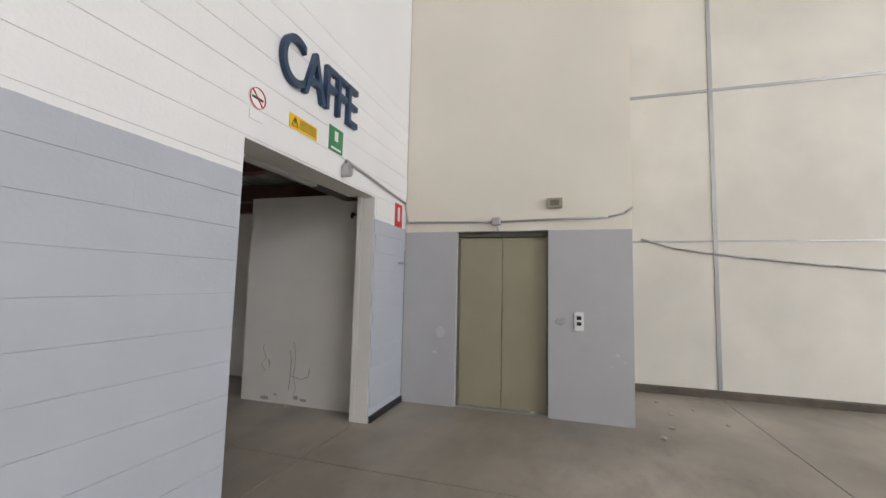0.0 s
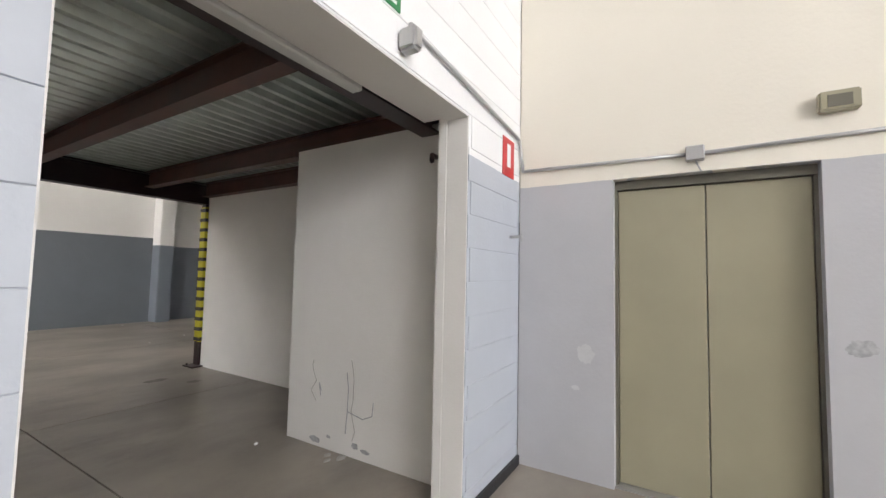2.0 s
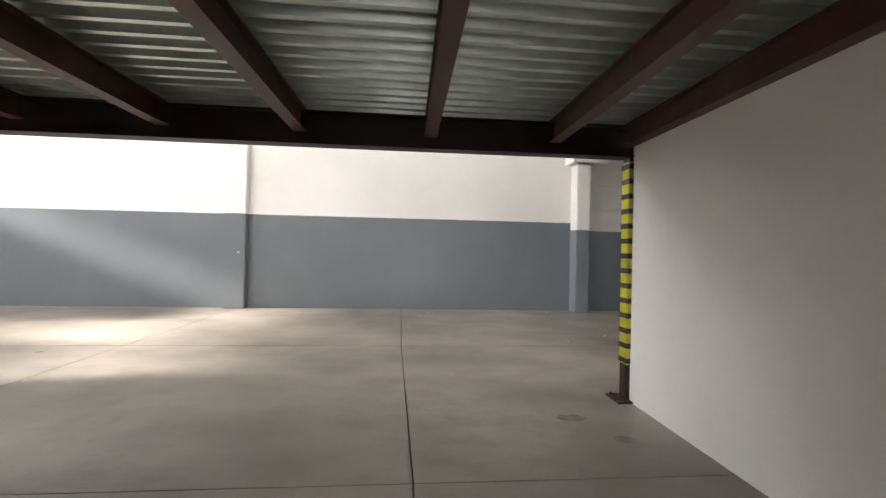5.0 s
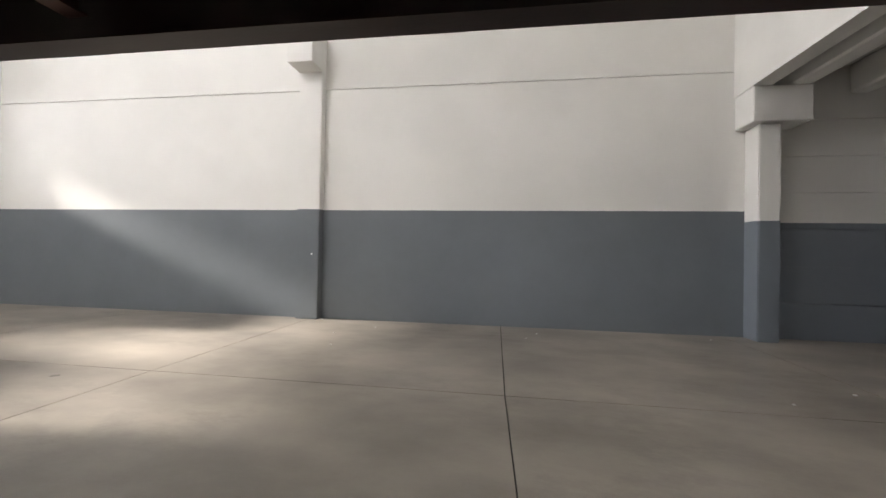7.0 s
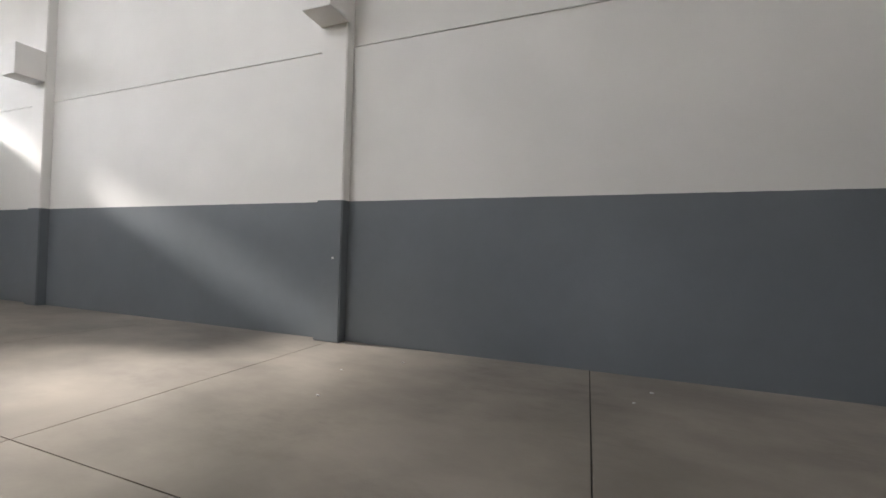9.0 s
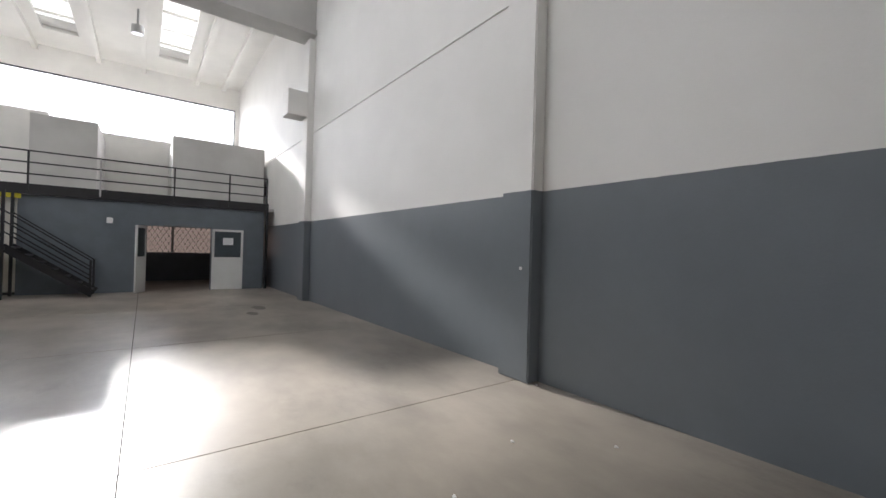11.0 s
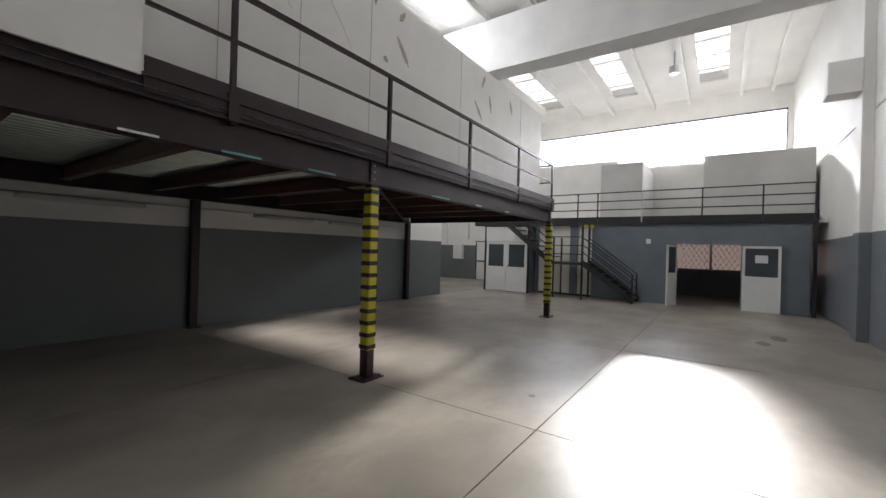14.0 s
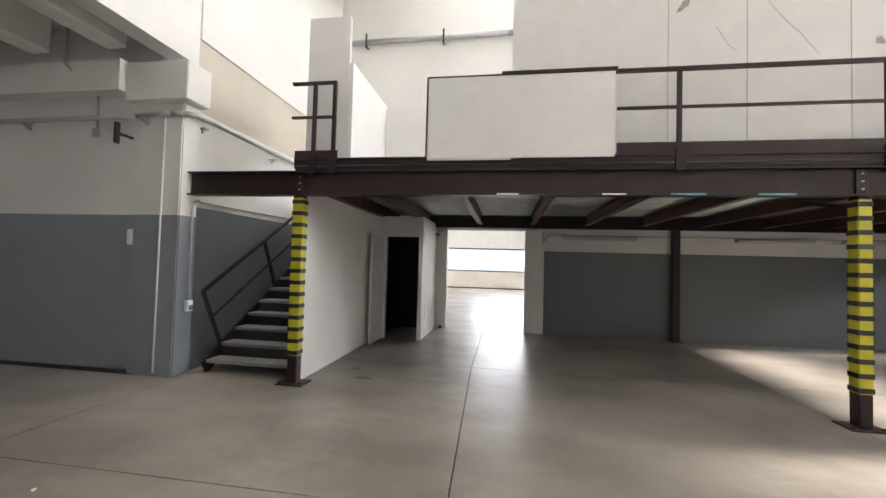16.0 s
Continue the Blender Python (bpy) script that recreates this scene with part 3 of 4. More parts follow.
def conduit(label, pts, r=0.012, name="conduit", mat=None):
    bm = bmesh.new()
    for a, b in zip(pts, pts[1:]):
        rod(bm, a, b, r, 8)
        bmesh.ops.create_icosphere(bm, subdivisions=1, radius=r * 1.02, matrix=Matrix.Translation(b))
    ob = part(name, bm, mat or M_GALV)
    smooth(ob)
    return tagged(ob, label, "conduit")


conduit("thin grey conduit along the block wall and lift wall", [(2.98, 2.45, 2.47), (2.98, 2.45, 2.54), (4.40, 2.45, 2.42), (4.455, 2.44, 2.19), (4.455, 1.3, 2.175), (4.455, 0.1, 2.20), (4.455, -0.06, 2.24), (4.455, -0.14, 2.30)])
jb = tagged(part("junction_box", bevelled(boxes((4.42, 4.474, 1.27, 1.37, 2.13, 2.22)), 0.006, 1), M_GALV), "grey junction box above the lift door", "junction box")
conduit("thin cable from the junction box to the lift lintel", [(4.46, 1.32, 2.14), (4.44, 1.29, 2.06)], 0.005, "cable")
conduit("sagging grey cable on the lobby wall", [(6.18, -0.5 - i * 0.45, 2.14 - 0.37 * (i / 5) ** 0.6) for i in range(9)], 0.014, "cable")
# plain junction housing at the corner, no lamp in it
ld = thing("corner_box", "small grey junction housing at the opening corner", "lamp", at=(2.94, 2.4, 2.44))
part("housing", bevelled(boxes((-0.035, 0.035, -0.03, 0.07, -0.06, 0.05)), 0.015, 2), M_GALV, ld)
for nm, bx in (("vertical", (6.185, 6.2, -1.46, -1.41, 0.05, 8)), ("high", (6.185, 6.2, -12, -0.15, 4.25, 4.29)), ("low", (6.19, 6.2, -12, -0.15, 2.09, 2.115))):
    structure("trim", boxes(bx), M_GALV, "grey joint strip on the lobby wall")
structure("kerb", boxes((6.10, 6.2, -12.9, -0.16, 0, 0.09)), material("dirty_brown_kerb", (0.12, 0.10, 0.08), 0.8, vary=0.3), "low concrete kerb along the lobby wall")
structure("baseboard", boxes((3.63, 4.46, 2.452, 2.474, 0, 0.07)), M_BLACK, "black skirting on the block wall")

# ---- signs on the block wall ----
font = bpy.data.curves.new("caffe", "FONT")
font.body = "CAFFE"
font.size, font.extrude, font.bevel_depth, font.space_character = 0.54, 0.02, 0.002, 0.9
tmp = bpy.data.objects.new("tmp", font)
me = bpy.data.meshes.new_from_object(tmp)
bpy.data.objects.remove(tmp)
me.materials.clear()
me.materials.append(M_BLUE)
lt = new("letters", me)
lt.matrix_world = pose(2.02, 2.445, 2.87, 90, 0, 0) @ Matrix.Diagonal((0.77, 1, 1, 1))
tagged(lt, "raised dark blue letters reading CAFFE above the opening", "sign")
YW = 2.470


def sign(name, label, x0, x1, z0, z1, mat, details=()):
    s = thing(name, label, "sign", at=((x0 + x1) / 2, YW, (z0 + z1) / 2))
    w2, h2 = (x1 - x0) / 2, (z1 - z0) / 2
    part("plate", bevelled(boxes((-w2, w2, -0.006, 0, -h2, h2)), 0.002, 1), mat, s)
    for nm, a, b, c, d, mt in details:
        part(nm, boxes((a * w2, b * w2, -0.008, -0.006, c * h2, d * h2)), mt, s)
    return s


sign("warning_sign", "yellow warning sign with a black triangle and text bars", 2.19, 2.53, 2.56, 2.67, M_SYEL,
     [("text_bar", -0.3, 0.85, 0.5 - 0.35 * k, 0.62 - 0.35 * k, M_BLKTAPE) for k in range(4)])
tri = bmesh.new()
for (xa, za), (xb, zb) in (((-0.035, -0.035), (0.035, -0.035)), ((0.035, -0.035), (0, 0.035)), ((0, 0.035), (-0.035, -0.035))):
    bar(tri, (2.25 + xa, YW - 0.007, 2.615 + za), (2.25 + xb, YW - 0.007, 2.615 + zb), 0.007, 0.004)
bar(tri, (2.25, YW - 0.007, 2.6), (2.25, YW - 0.007, 2.628), 0.009, 0.004)
pict = part("pictogram", tri, M_BLKTAPE)
warn = bpy.data.objects["warning_sign"]
pict.parent = warn
pict.matrix_parent_inverse = Matrix.Translation(warn.location).inverted()
sign("exit_sign", "green sign with a white figureless arrow pictogram", 2.70, 2.92, 2.56, 2.78, M_SGRN,
     [("pictogram", -0.25, 0.25, -0.1, 0.7, M_PAPER), ("text_bar", -0.7, 0.7, -0.8, -0.65, M_PAPER)])
sign("extinguisher_sign", "red fire extinguisher sign with a white pictogram", 4.12, 4.33, 2.10, 2.38, M_SRED,
     [("pictogram", -0.3, 0.3, -0.5, 0.7, M_PAPER)])
ns = thing("no_smoking_sign", "round white prohibition sign with a red ring", "sign", at=(1.87, YW, 2.62))
part("disc", rod(bmesh.new(), (0, 0, 0), (0, -0.005, 0), 0.075, 24), M_PAPER, ns)
bm = bmesh.new()
for k in range(24):
    a, b = 2 * math.pi * k / 24, 2 * math.pi * (k + 1) / 24
    bar(bm, (0.068 * math.cos(a), -0.006, 0.068 * math.sin(a)), (0.068 * math.cos(b), -0.006, 0.068 * math.sin(b)), 0.014, 0.004)
bar(bm, (-0.05, -0.006, 0.05), (0.05, -0.006, -0.05), 0.012, 0.004)
part("ring", bm, M_SRED, ns)
part("bar", boxes((-0.05, 0.05, -0.008, -0.005, -0.008, 0.008)), M_BLKTAPE, ns)
part("text_plate", boxes((-0.06, 0.06, -0.005, 0, -0.15, -0.085)), M_PAPER, ns)
hk = tagged(part("wall_hook", bar(bar(bmesh.new(), (4.28, 2.475, 1.67), (4.28, 2.38, 1.67), 0.02, 0.02), (4.28, 2.38, 1.64), (4.28, 2.38, 1.7), 0.015, 0.015), M_GALV), "small grey metal hook on the block wall", "hook")

# ---- lamps under the mezzanine ----
for x0, x1 in ((-0.58, 0.98), (-4.02, -2.52), (-5.9, -4.5)):
    l = thing("strip_light", "unlit white fluorescent strip light on the back wall", "lamp", "strip lights under the mezzanine", at=((x0 + x1) / 2, 2.77, 2.17))
    hw = (x1 - x0) / 2
    part("housing", bevelled(boxes((-hw, hw, 0, 0.05, -0.035, 0.035)), 0.006, 1), M_GALV, l)
    part("diffuser", bevelled(boxes((-hw + 0.03, hw - 0.03, 0.05, 0.10, -0.055, 0.02)), 0.02, 2), M_TUBE, l)
l = thing("strip_light", "unlit fluorescent strip light over the opening", "lamp", "strip lights under the mezzanine", at=(2.3, 2.83, 2.36))
part("housing", bevelled(boxes((-0.75, 0.75, -0.03, 0.04, -0.03, 0.025)), 0.006, 1), M_TUBE, l)
conduit("grey conduit feeding the strip lights on the back wall", [(1.42, 2.79, 2.3), (1.42, 2.79, 2.05), (1.3, 2.79, 2.22), (-7.0, 2.79, 2.22)], 0.01)

# ---- pipes on the stair wall and side bay ----
conduit("thick grey pipe bending round the pillar onto the stair wall", [(11, 7.66, 3.28), (6.95, 7.68, 3.31), (6.45, 7.68, 3.34), (6.32, 7.62, 3.35), (6.25, 7.5, 3.36), (6.28, 7.2, 3.38), (6.33, 2.8, 3.36)], 0.035, "pipe")
conduit("thin grey conduit dropping to a socket on the pillar", [(6.28, 7.45, 0.95), (6.28, 7.45, 2.22), (6.28, 7.35, 2.27), (6.38, 7.2, 2.27), (6.38, 4.4, 2.3)], 0.012)
conduit("thin grey conduit dropping from the bay lintel to the pipe", [(7.92, 7.81, 4.5), (7.92, 7.81, 3.98), (7.72, 7.72, 3.74), (7.62, 7.62, 3.68), (7.62, 7.6, 3.18)], 0.016)
tagged(part("junction_box", bevelled(boxes((7.57, 7.69, 7.562, 7.62, 3.08, 3.2)), 0.008, 1), M_GALV), "round-edged grey junction box under the bay pipe", "junction box")
for x, y in ((8.75, 7.6), (6.85, 7.62), (6.34, 7.24), (6.34, 5.6)):
    b = thing("pipe_bracket", "grey steel bracket carrying the thick pipe", "bracket", "brackets of the thick pipe", at=(x, y, 3.28))
    part("arm", bar(bmesh.new(), (0, 0.08 if x > 6.5 else 0, 0), (0, -0.06 if x > 6.5 else 0.04, -0.07), 0.03, 0.03), M_GALV, b)
    part("saddle", boxes((-0.05, 0.05, -0.03, 0.05, -0.02, 0.0)), M_GALV, b)
conduit("thin white conduit up the bay pillar", [(6.6, 7.606, 0.05), (6.6, 7.606, 3.3)], 0.012, "conduit", M_PANEL)
sk = thing("socket", "white and blue wall socket on the pillar", "socket", at=(6.28, 7.45, 0.9))
part("case", bevelled(boxes((-0.04, 0.02, -0.04, 0.04, -0.08, 0.06)), 0.006, 1), M_PAPER, sk)
part("flap", boxes((-0.048, -0.04, -0.03, 0.03, -0.06, 0.0)), material("blue_plastic", (0.05, 0.25, 0.6), 0.4), sk, "blue flap")
sw = tagged(part("switch", bevelled(boxes((7.03, 7.09, 7.56, 7.60, 1.66, 1.86)), 0.005, 1), M_PAPER), "white wall switch box", "switch")
vl = tagged(part("valve_handle", bar(bar(bmesh.new(), (7.12, 7.56, 3.06), (7.12, 7.78, 3.06), 0.03, 0.03), (7.12, 7.78, 2.93), (7.12, 7.78, 3.2), 0.03, 0.06), M_BLACK), "black valve handle on the bay wall", "valve")
conduit("grey pipe high on the back wall", [(6.3, 2.84, 6.88), (2.3, 2.84, 6.92), (-6.5, 2.84, 6.95)], 0.06, "pipe")
for x in (5.7, 3.8):
    tagged(part("pipe_clip", bar(bar(bmesh.new(), (x, 2.77, 6.75), (x, 2.93, 6.75), 0.04, 0.03), (x, 2.93, 6.70), (x, 2.93, 7.05), 0.04, 0.03), M_BLACK), "black clip holding the high pipe", "bracket", "clips of the high pipe")
# raised black strip in place of the dark gap along the wall foot
structure("trim", boxes((6.9, 9.6, 7.562, 7.59, 0, 0.05)), M_BLACK, "black strip drawn for the dark gap at the bay wall foot")

# ---- office block at the end of the hall ----
XO = -12.9
of = structure("wall_office", boxes((XO - 0.12, XO, 7.06, 9.72, 0, 2.62), (XO - 0.12, XO, 11.42, 13.0, 0, 2.62), (XO - 0.12, XO, 9.72, 11.42, 1.98, 2.62)), M_OFFICE, "grey painted office front wall")
structure("wall_office_white", boxes((XO - 0.3, XO - 0.2, 4.85, 7.05, 0.07, 2.62)), M_CREAM, "white panelled wall under the office landing")
structure("baseboard", boxes((XO - 0.3, XO - 0.19, 4.85, 7.05, 0, 0.068)), M_BLACK, "black skirting under the white panels")
structure("pilaster", boxes((XO - 0.199, XO - 0.06, 6.25, 6.5, 0.07, 2.62)), M_OFFICE, "grey post between the white panels")
structure("wall_office_side", boxes((-20.2, XO - 0.125, 4.9, 5.0, 0, 2.62)), M_OFFICE, "grey office side wall")
structure("wall_office_rear", boxes((-17.2, -17.1, 5.0, 13.3, 0, 1.1), (-17.2, -17.1, 5.0, 13.3, 2.1, 2.62)), M_OFFICE, "dark office rear wall with window")
structure("office_deck", boxes((-20.2, XO + 0.05, 2.2, 13.3, 2.64, 2.74)), M_GIRDER, "office roof deck")
structure("deck_edge", boxes((XO + 0.055, XO + 0.08, 2.2, 13.12, 2.62, 2.90)), M_BLACK, "black steel deck edge")
ow = thing("window_2", "office rear window with white grating and warm view outside", "window", kind="structure")
part("view", boxes((-17.9, -17.85, 5.0, 13.3, 0.6, 2.6)), emitter("outside_glow", (0.7, 0.52, 0.43), 0.06), ow)
for k in range(24):
    part("bar", bar(bar(bmesh.new(), (-17.05, 9.0 + k * 0.18, 1.1), (-17.05, 9.6 + k * 0.18, 2.1), 0.012, 0.012), (-17.05, 9.6 + k * 0.18, 1.1), (-17.05, 9.0 + k * 0.18, 2.1), 0.012, 0.012), M_PAPER, ow)
part("mullion", boxes((-17.1, -17.04, 10.55, 10.63, 1.1, 2.1)), M_PAPER, ow)


def office_leaf(label, at, rz, w):
    d = thing("office_door", label, "door", "office door leaves", at=at)
    d.rotation_euler = (0, 0, radians(rz))
    part("lower_panel", bevelled(boxes((0, w, -0.02, 0.02, 0.01, 1.05)), 0.004, 1), M_DOORW, d)
    part("frame", boxes((0, 0.07, -0.022, 0.022, 1.05, 1.95), (w - 0.07, w, -0.022, 0.022, 1.05, 1.95), (0.07, w - 0.07, -0.022, 0.022, 1.88, 1.95)), M_DOORW, d)
    part("pane", boxes((0.07, w - 0.07, -0.008, 0.008, 1.05, 1.88)), M_GLASSD, d)
    return d


office_leaf("white half-glazed door leaf open against the office wall", (XO + 0.03, 11.45, 0), 86, 0.9)
office_leaf("white half-glazed door leaf standing ajar", (XO + 0.02, 9.74, 0), -25, 0.55)
part("paper_notice", boxes((XO + 0.10, XO + 0.105, 11.75, 12.05, 1.45, 1.68)), M_PAPER)
tagged(bpy.data.objects["paper_notice"], "white paper notice on the office door pane", "notice")
tagged(part("wall_box", bevelled(boxes((XO, XO + 0.05, 8.83, 8.97, 1.98, 2.14)), 0.005, 1), M_PAPER), "small white box on the office wall", "box")
part("side_post", boxes((XO + 0.08, XO + 0.16, 13.02, 13.1, 0, 2.62)), M_BLACK)
tagged(bpy.data.objects["side_post"], "black steel corner post of the office deck", "post")

orl = thing("railing", "black steel railing on the office deck", "railing")
for y in (4.9, 6.55, 7.25, 8.68, 10.4, 11.9, 13.05):
    part("post", bar(bmesh.new(), (XO + 0.1, y, 2.7), (XO + 0.1, y, 3.75), 0.04, 0.04), M_BLACK if y != 8.68 else M_GALV, orl)
for z in (3.75, 3.45, 3.15):
    part("rail", bar(bmesh.new(), (XO + 0.1, 2.6, z), (XO + 0.1, 13.05, z), 0.035, 0.035), M_BLACK, orl)
structure("upper_room", boxes((-16.8, -14.0, 7.05, 8.5, 2.745, 5.0)), M_GIRDER, "grey box room on the office deck")
structure("upper_room", boxes((-16.8, -14.0, 10.38, 13.2, 2.745, 5.0)), M_GIRDER, "grey box room on the office deck")
# the stretch below y=7 is made taller to cut the sun patch down
structure("upper_wall", boxes((-17.2, -17.1, 7.0, 13.3, 2.745, 5.35), (-17.2, -17.1, 2.3, 6.998, 2.745, 5.8)), M_WHITE, "low white wall on the office deck, one stretch heightened to block sun")

os2 = thing("office_stair", "black steel stair with landing up to the office deck", "staircase")
XS = XO + 0.15
for i in range(7):
    z, yy = 0.18 * (i + 1), 8.62 - i * 0.24
    part("tread", boxes((XS, XS + 0.85, yy - 0.26, yy, z - 0.04, z)), M_BLACK, os2)
for x in (XS, XS + 0.85):
    part("stringer", bar(bmesh.new(), (x, 8.65, 0.08), (x, 7.0, 1.27), 0.03, 0.18), M_BLACK, os2)
    for zz in (0.35, 0.6, 0.85):
        part("rail", bar(bmesh.new(), (x, 8.6, zz + 0.1), (x, 7.0, zz + 1.29), 0.03, 0.03), M_BLACK, os2)
    part("newel", bar(bmesh.new(), (x, 8.6, 0), (x, 8.6, 0.97), 0.05, 0.05), M_BLACK, os2)
    part("newel", bar(bmesh.new(), (x, 7.0, 0), (x, 7.0, 2.62), 0.06, 0.06), M_BLACK, os2)
    part("leg", bar(bmesh.new(), (x, 6.0, 0), (x, 6.0, 2.15), 0.05, 0.05), M_BLACK, os2)
part("landing", boxes((XS, XS + 0.9, 5.95, 7.05, 1.18, 1.27)), M_BLACK, os2)
for zz in (1.55, 1.85, 2.15):
    part("rail", bar(bmesh.new(), (XS + 0.85, 5.95, zz), (XS + 0.85, 7.0, zz), 0.03, 0.03), M_BLACK, os2)
for i in range(7):
    part("tread", boxes((XS, XS + 0.85, 5.95 - 0.24 * (i + 1), 5.95 - 0.24 * i, 1.27 + 0.19 * (i + 1) - 0.04, 1.27 + 0.19 * (i + 1))), M_BLACK, os2)
for zz in (0.0, 0.5, 0.75, 1.0):
    part("rail", bar(bmesh.new(), (XS + 0.85, 5.95, 1.2 + zz), (XS + 0.85, 4.2, 2.6 + zz), 0.03, 0.03 if zz else 0.18), M_BLACK, os2)
tagged(part("warning_plate", boxes((XO + 0.16, XO + 0.17, 6.75, 7.15, 2.5, 2.62)), M_YEL), "small yellow and black head clearance plate", "sign")

# ---- double-door cabin ----
ca = thing("cabin", "white cabin front with half-glazed double doors", "cabin", at=(-12.4, 3.9, 0))
part("side_wall", boxes((-3.0, -0.05, 0.84, 0.9, 0, 2.55)), M_OFFICE, ca)
part("side_wall", boxes((-3.0, -0.05, -0.9, -0.84, 0, 2.55)), M_PANEL, ca)
part("header", boxes((-0.05, 0.02, -0.9, 0.9, 1.98, 2.55)), M_PANEL, ca)
part("dark_frame", boxes((-0.06, 0.04, -0.95, -0.90, 0, 2.6), (-0.06, 0.04, 0.90, 0.95, 0, 2.6), (-0.06, 0.04, -0.95, 0.95, 2.56, 2.61)), M_STEEL, ca)
for y0, y1 in ((-0.88, -0.01), (0.01, 0.88)):
    d = part("door", boxes((-0.03, 0.01, y0, y1, 0.02, 0.98), (-0.03, 0.01, y0, y0 + 0.1, 0.98, 1.96), (-0.03, 0.01, y1 - 0.1, y1, 0.98, 1.96), (-0.03, 0.01, y0 + 0.1, y1 - 0.1, 1.86, 1.96)), M_DOORW, ca)
    part("pane", boxes((-0.015, -0.005, y0 + 0.1, y1 - 0.1, 0.98, 1.86)), M_GLASSD, d, "dark glass pane")
    part("handle", bar(bmesh.new(), (0.04, (y0 + y1) * 0.12, 0.95), (0.04, (y0 + y1) * 0.12, 1.05), 0.02, 0.02), M_BLACK, d)

# ---- side area beyond the back wall ----
ex = thing("door_2", "white fire exit door with a push bar", "door", kind="structure", at=(-16.98, 0.5, 0))
part("leaf", bevelled(boxes((0, 0.04, -0.55, 0.55, 0.02, 2.05)), 0.005, 1), M_DOORW, ex)
part("push_bar", boxes((0.04, 0.09, -0.5, 0.5, 0.98, 1.05)), M_BLACK, ex)
part("frame", boxes((-0.01, 0.05, -0.6, -0.555, 0, 2.1), (-0.01, 0.05, 0.555, 0.6, 0, 2.1), (-0.01, 0.05, -0.6, 0.6, 2.055, 2.1)), M_STEEL, ex)
fe = thing("extinguisher_sign", "red fire equipment sign on the wall", "sign", at=(-14.5, -2.99, 1.5))
part("plate", boxes((-0.25, 0.25, 0, 0.01, -0.45, 0.45)), M_SRED, fe)

# torn patches and marks on the mezzanine partition
random.seed(4)
for k, (x, z, a, l) in enumerate(((0.32, 4.5, 2.3, 0.2), (-1.39, 4.66, 1.6, 0.16), (-1.9, 4.68, 2.2, 0.2), (-1.93, 4.22, 0.9, 0.42), (-4.15, 4.62, 2.0, 0.3), (-4.42, 4.3, 1.3, 0.34), (-3.98, 4.06, 0.8, 0.4), (-1.6, 3.99, 0.6, 0.1), (-5.3, 4.5, 1.2, 0.3))):
    bm = bmesh.new()
    pts = []
    for i in range(10):
        u = i / 9 * 2 - 1
        wd = 0.035 * (1 - u * u) + 0.004
        pts.append((u * l / 2, wd * random.uniform(0.6, 1.3)))
    vs = [bm.verts.new((px * math.cos(a) - py * math.sin(a), 0, px * math.sin(a) + py * math.cos(a))) for px, py in pts]
    vs += [bm.verts.new((px * math.cos(a) + py * math.sin(a), 0, px * math.sin(a) - py * math.cos(a))) for px, py in reversed(pts)]
    bm.faces.new(vs)
    o = part("torn_patch", bm, M_TORN)
    o.location = (x, 7.3235, z)
    tagged(o, "small torn brown patch on the white partition", "stain", kind="structure")
for x in (0.474, -0.334, -1.332, -3.4, -5.8):
    structure("panel_joint", boxes((x - 0.004, x + 0.004, 7.318, 7.3225, 2.8, 4.84)), M_TORN2, "thin joint between partition boards")

crk = bmesh.new()
for (xa, za), (xb, zb) in (((-0.5, 4.55), (-0.72, 4.26)), ((-0.72, 4.26), (-0.847, 4.127)), ((-0.847, 4.127), (-1.03, 3.88)), ((-0.02, 4.25), (-0.15, 4.02)), ((-0.15, 4.02), (-0.24, 3.95))):
    bar(crk, (xa, 7.321, za), (xb, 7.321, zb), 0.003, 0.003)
tagged(part("crack", crk, M_TORN2), "thin diagonal crack in the partition boards", "crack", kind="structure")

# dark scuffs on the lift wall and white box
def blot(name, label, at, axis, size, mat, seed, squash=1.0):
    random.seed(seed)
    bm = bmesh.new()
    vs = []
    for i in range(40):
        a = 2 * math.pi * i / 40
        rr = size * (0.85 + 0.07 * math.sin(2 * a + seed) + 0.06 * math.sin(5 * a + seed) + random.uniform(-0.1, 0.1))
        u, v = rr * math.cos(a) * squash, rr * math.sin(a)
        vs.append(bm.verts.new({"x": (0, u, v), "y": (u, 0, v), "z": (u, v, 0)}[axis]))
    bm.faces.new(vs)
    o = part(name, bm, mat)
    o.location = at
    return tagged(o, label, "stain", kind="structure")


blot("scuff", "white repair patch on the grey lift wall", (4.4715, 1.98, 0.86), "x", 0.07, M_CHIP, 5)
for i, (x, y, sz, q) in enumerate(((-2.03, 9.24, 0.05, 1.0), (4.05, 7.0, 0.09, 1.6), (4.3, 6.6, 0.07, 1.4), (-8.2, 11.9, 0.16, 2.6), (-7.4, 11.6, 0.12, 2.4))):
    blot("floor_stain", "dark oil stain on the concrete floor", (x, y, 0.0025), "z", sz, M_STAIN, 20 + i, q)
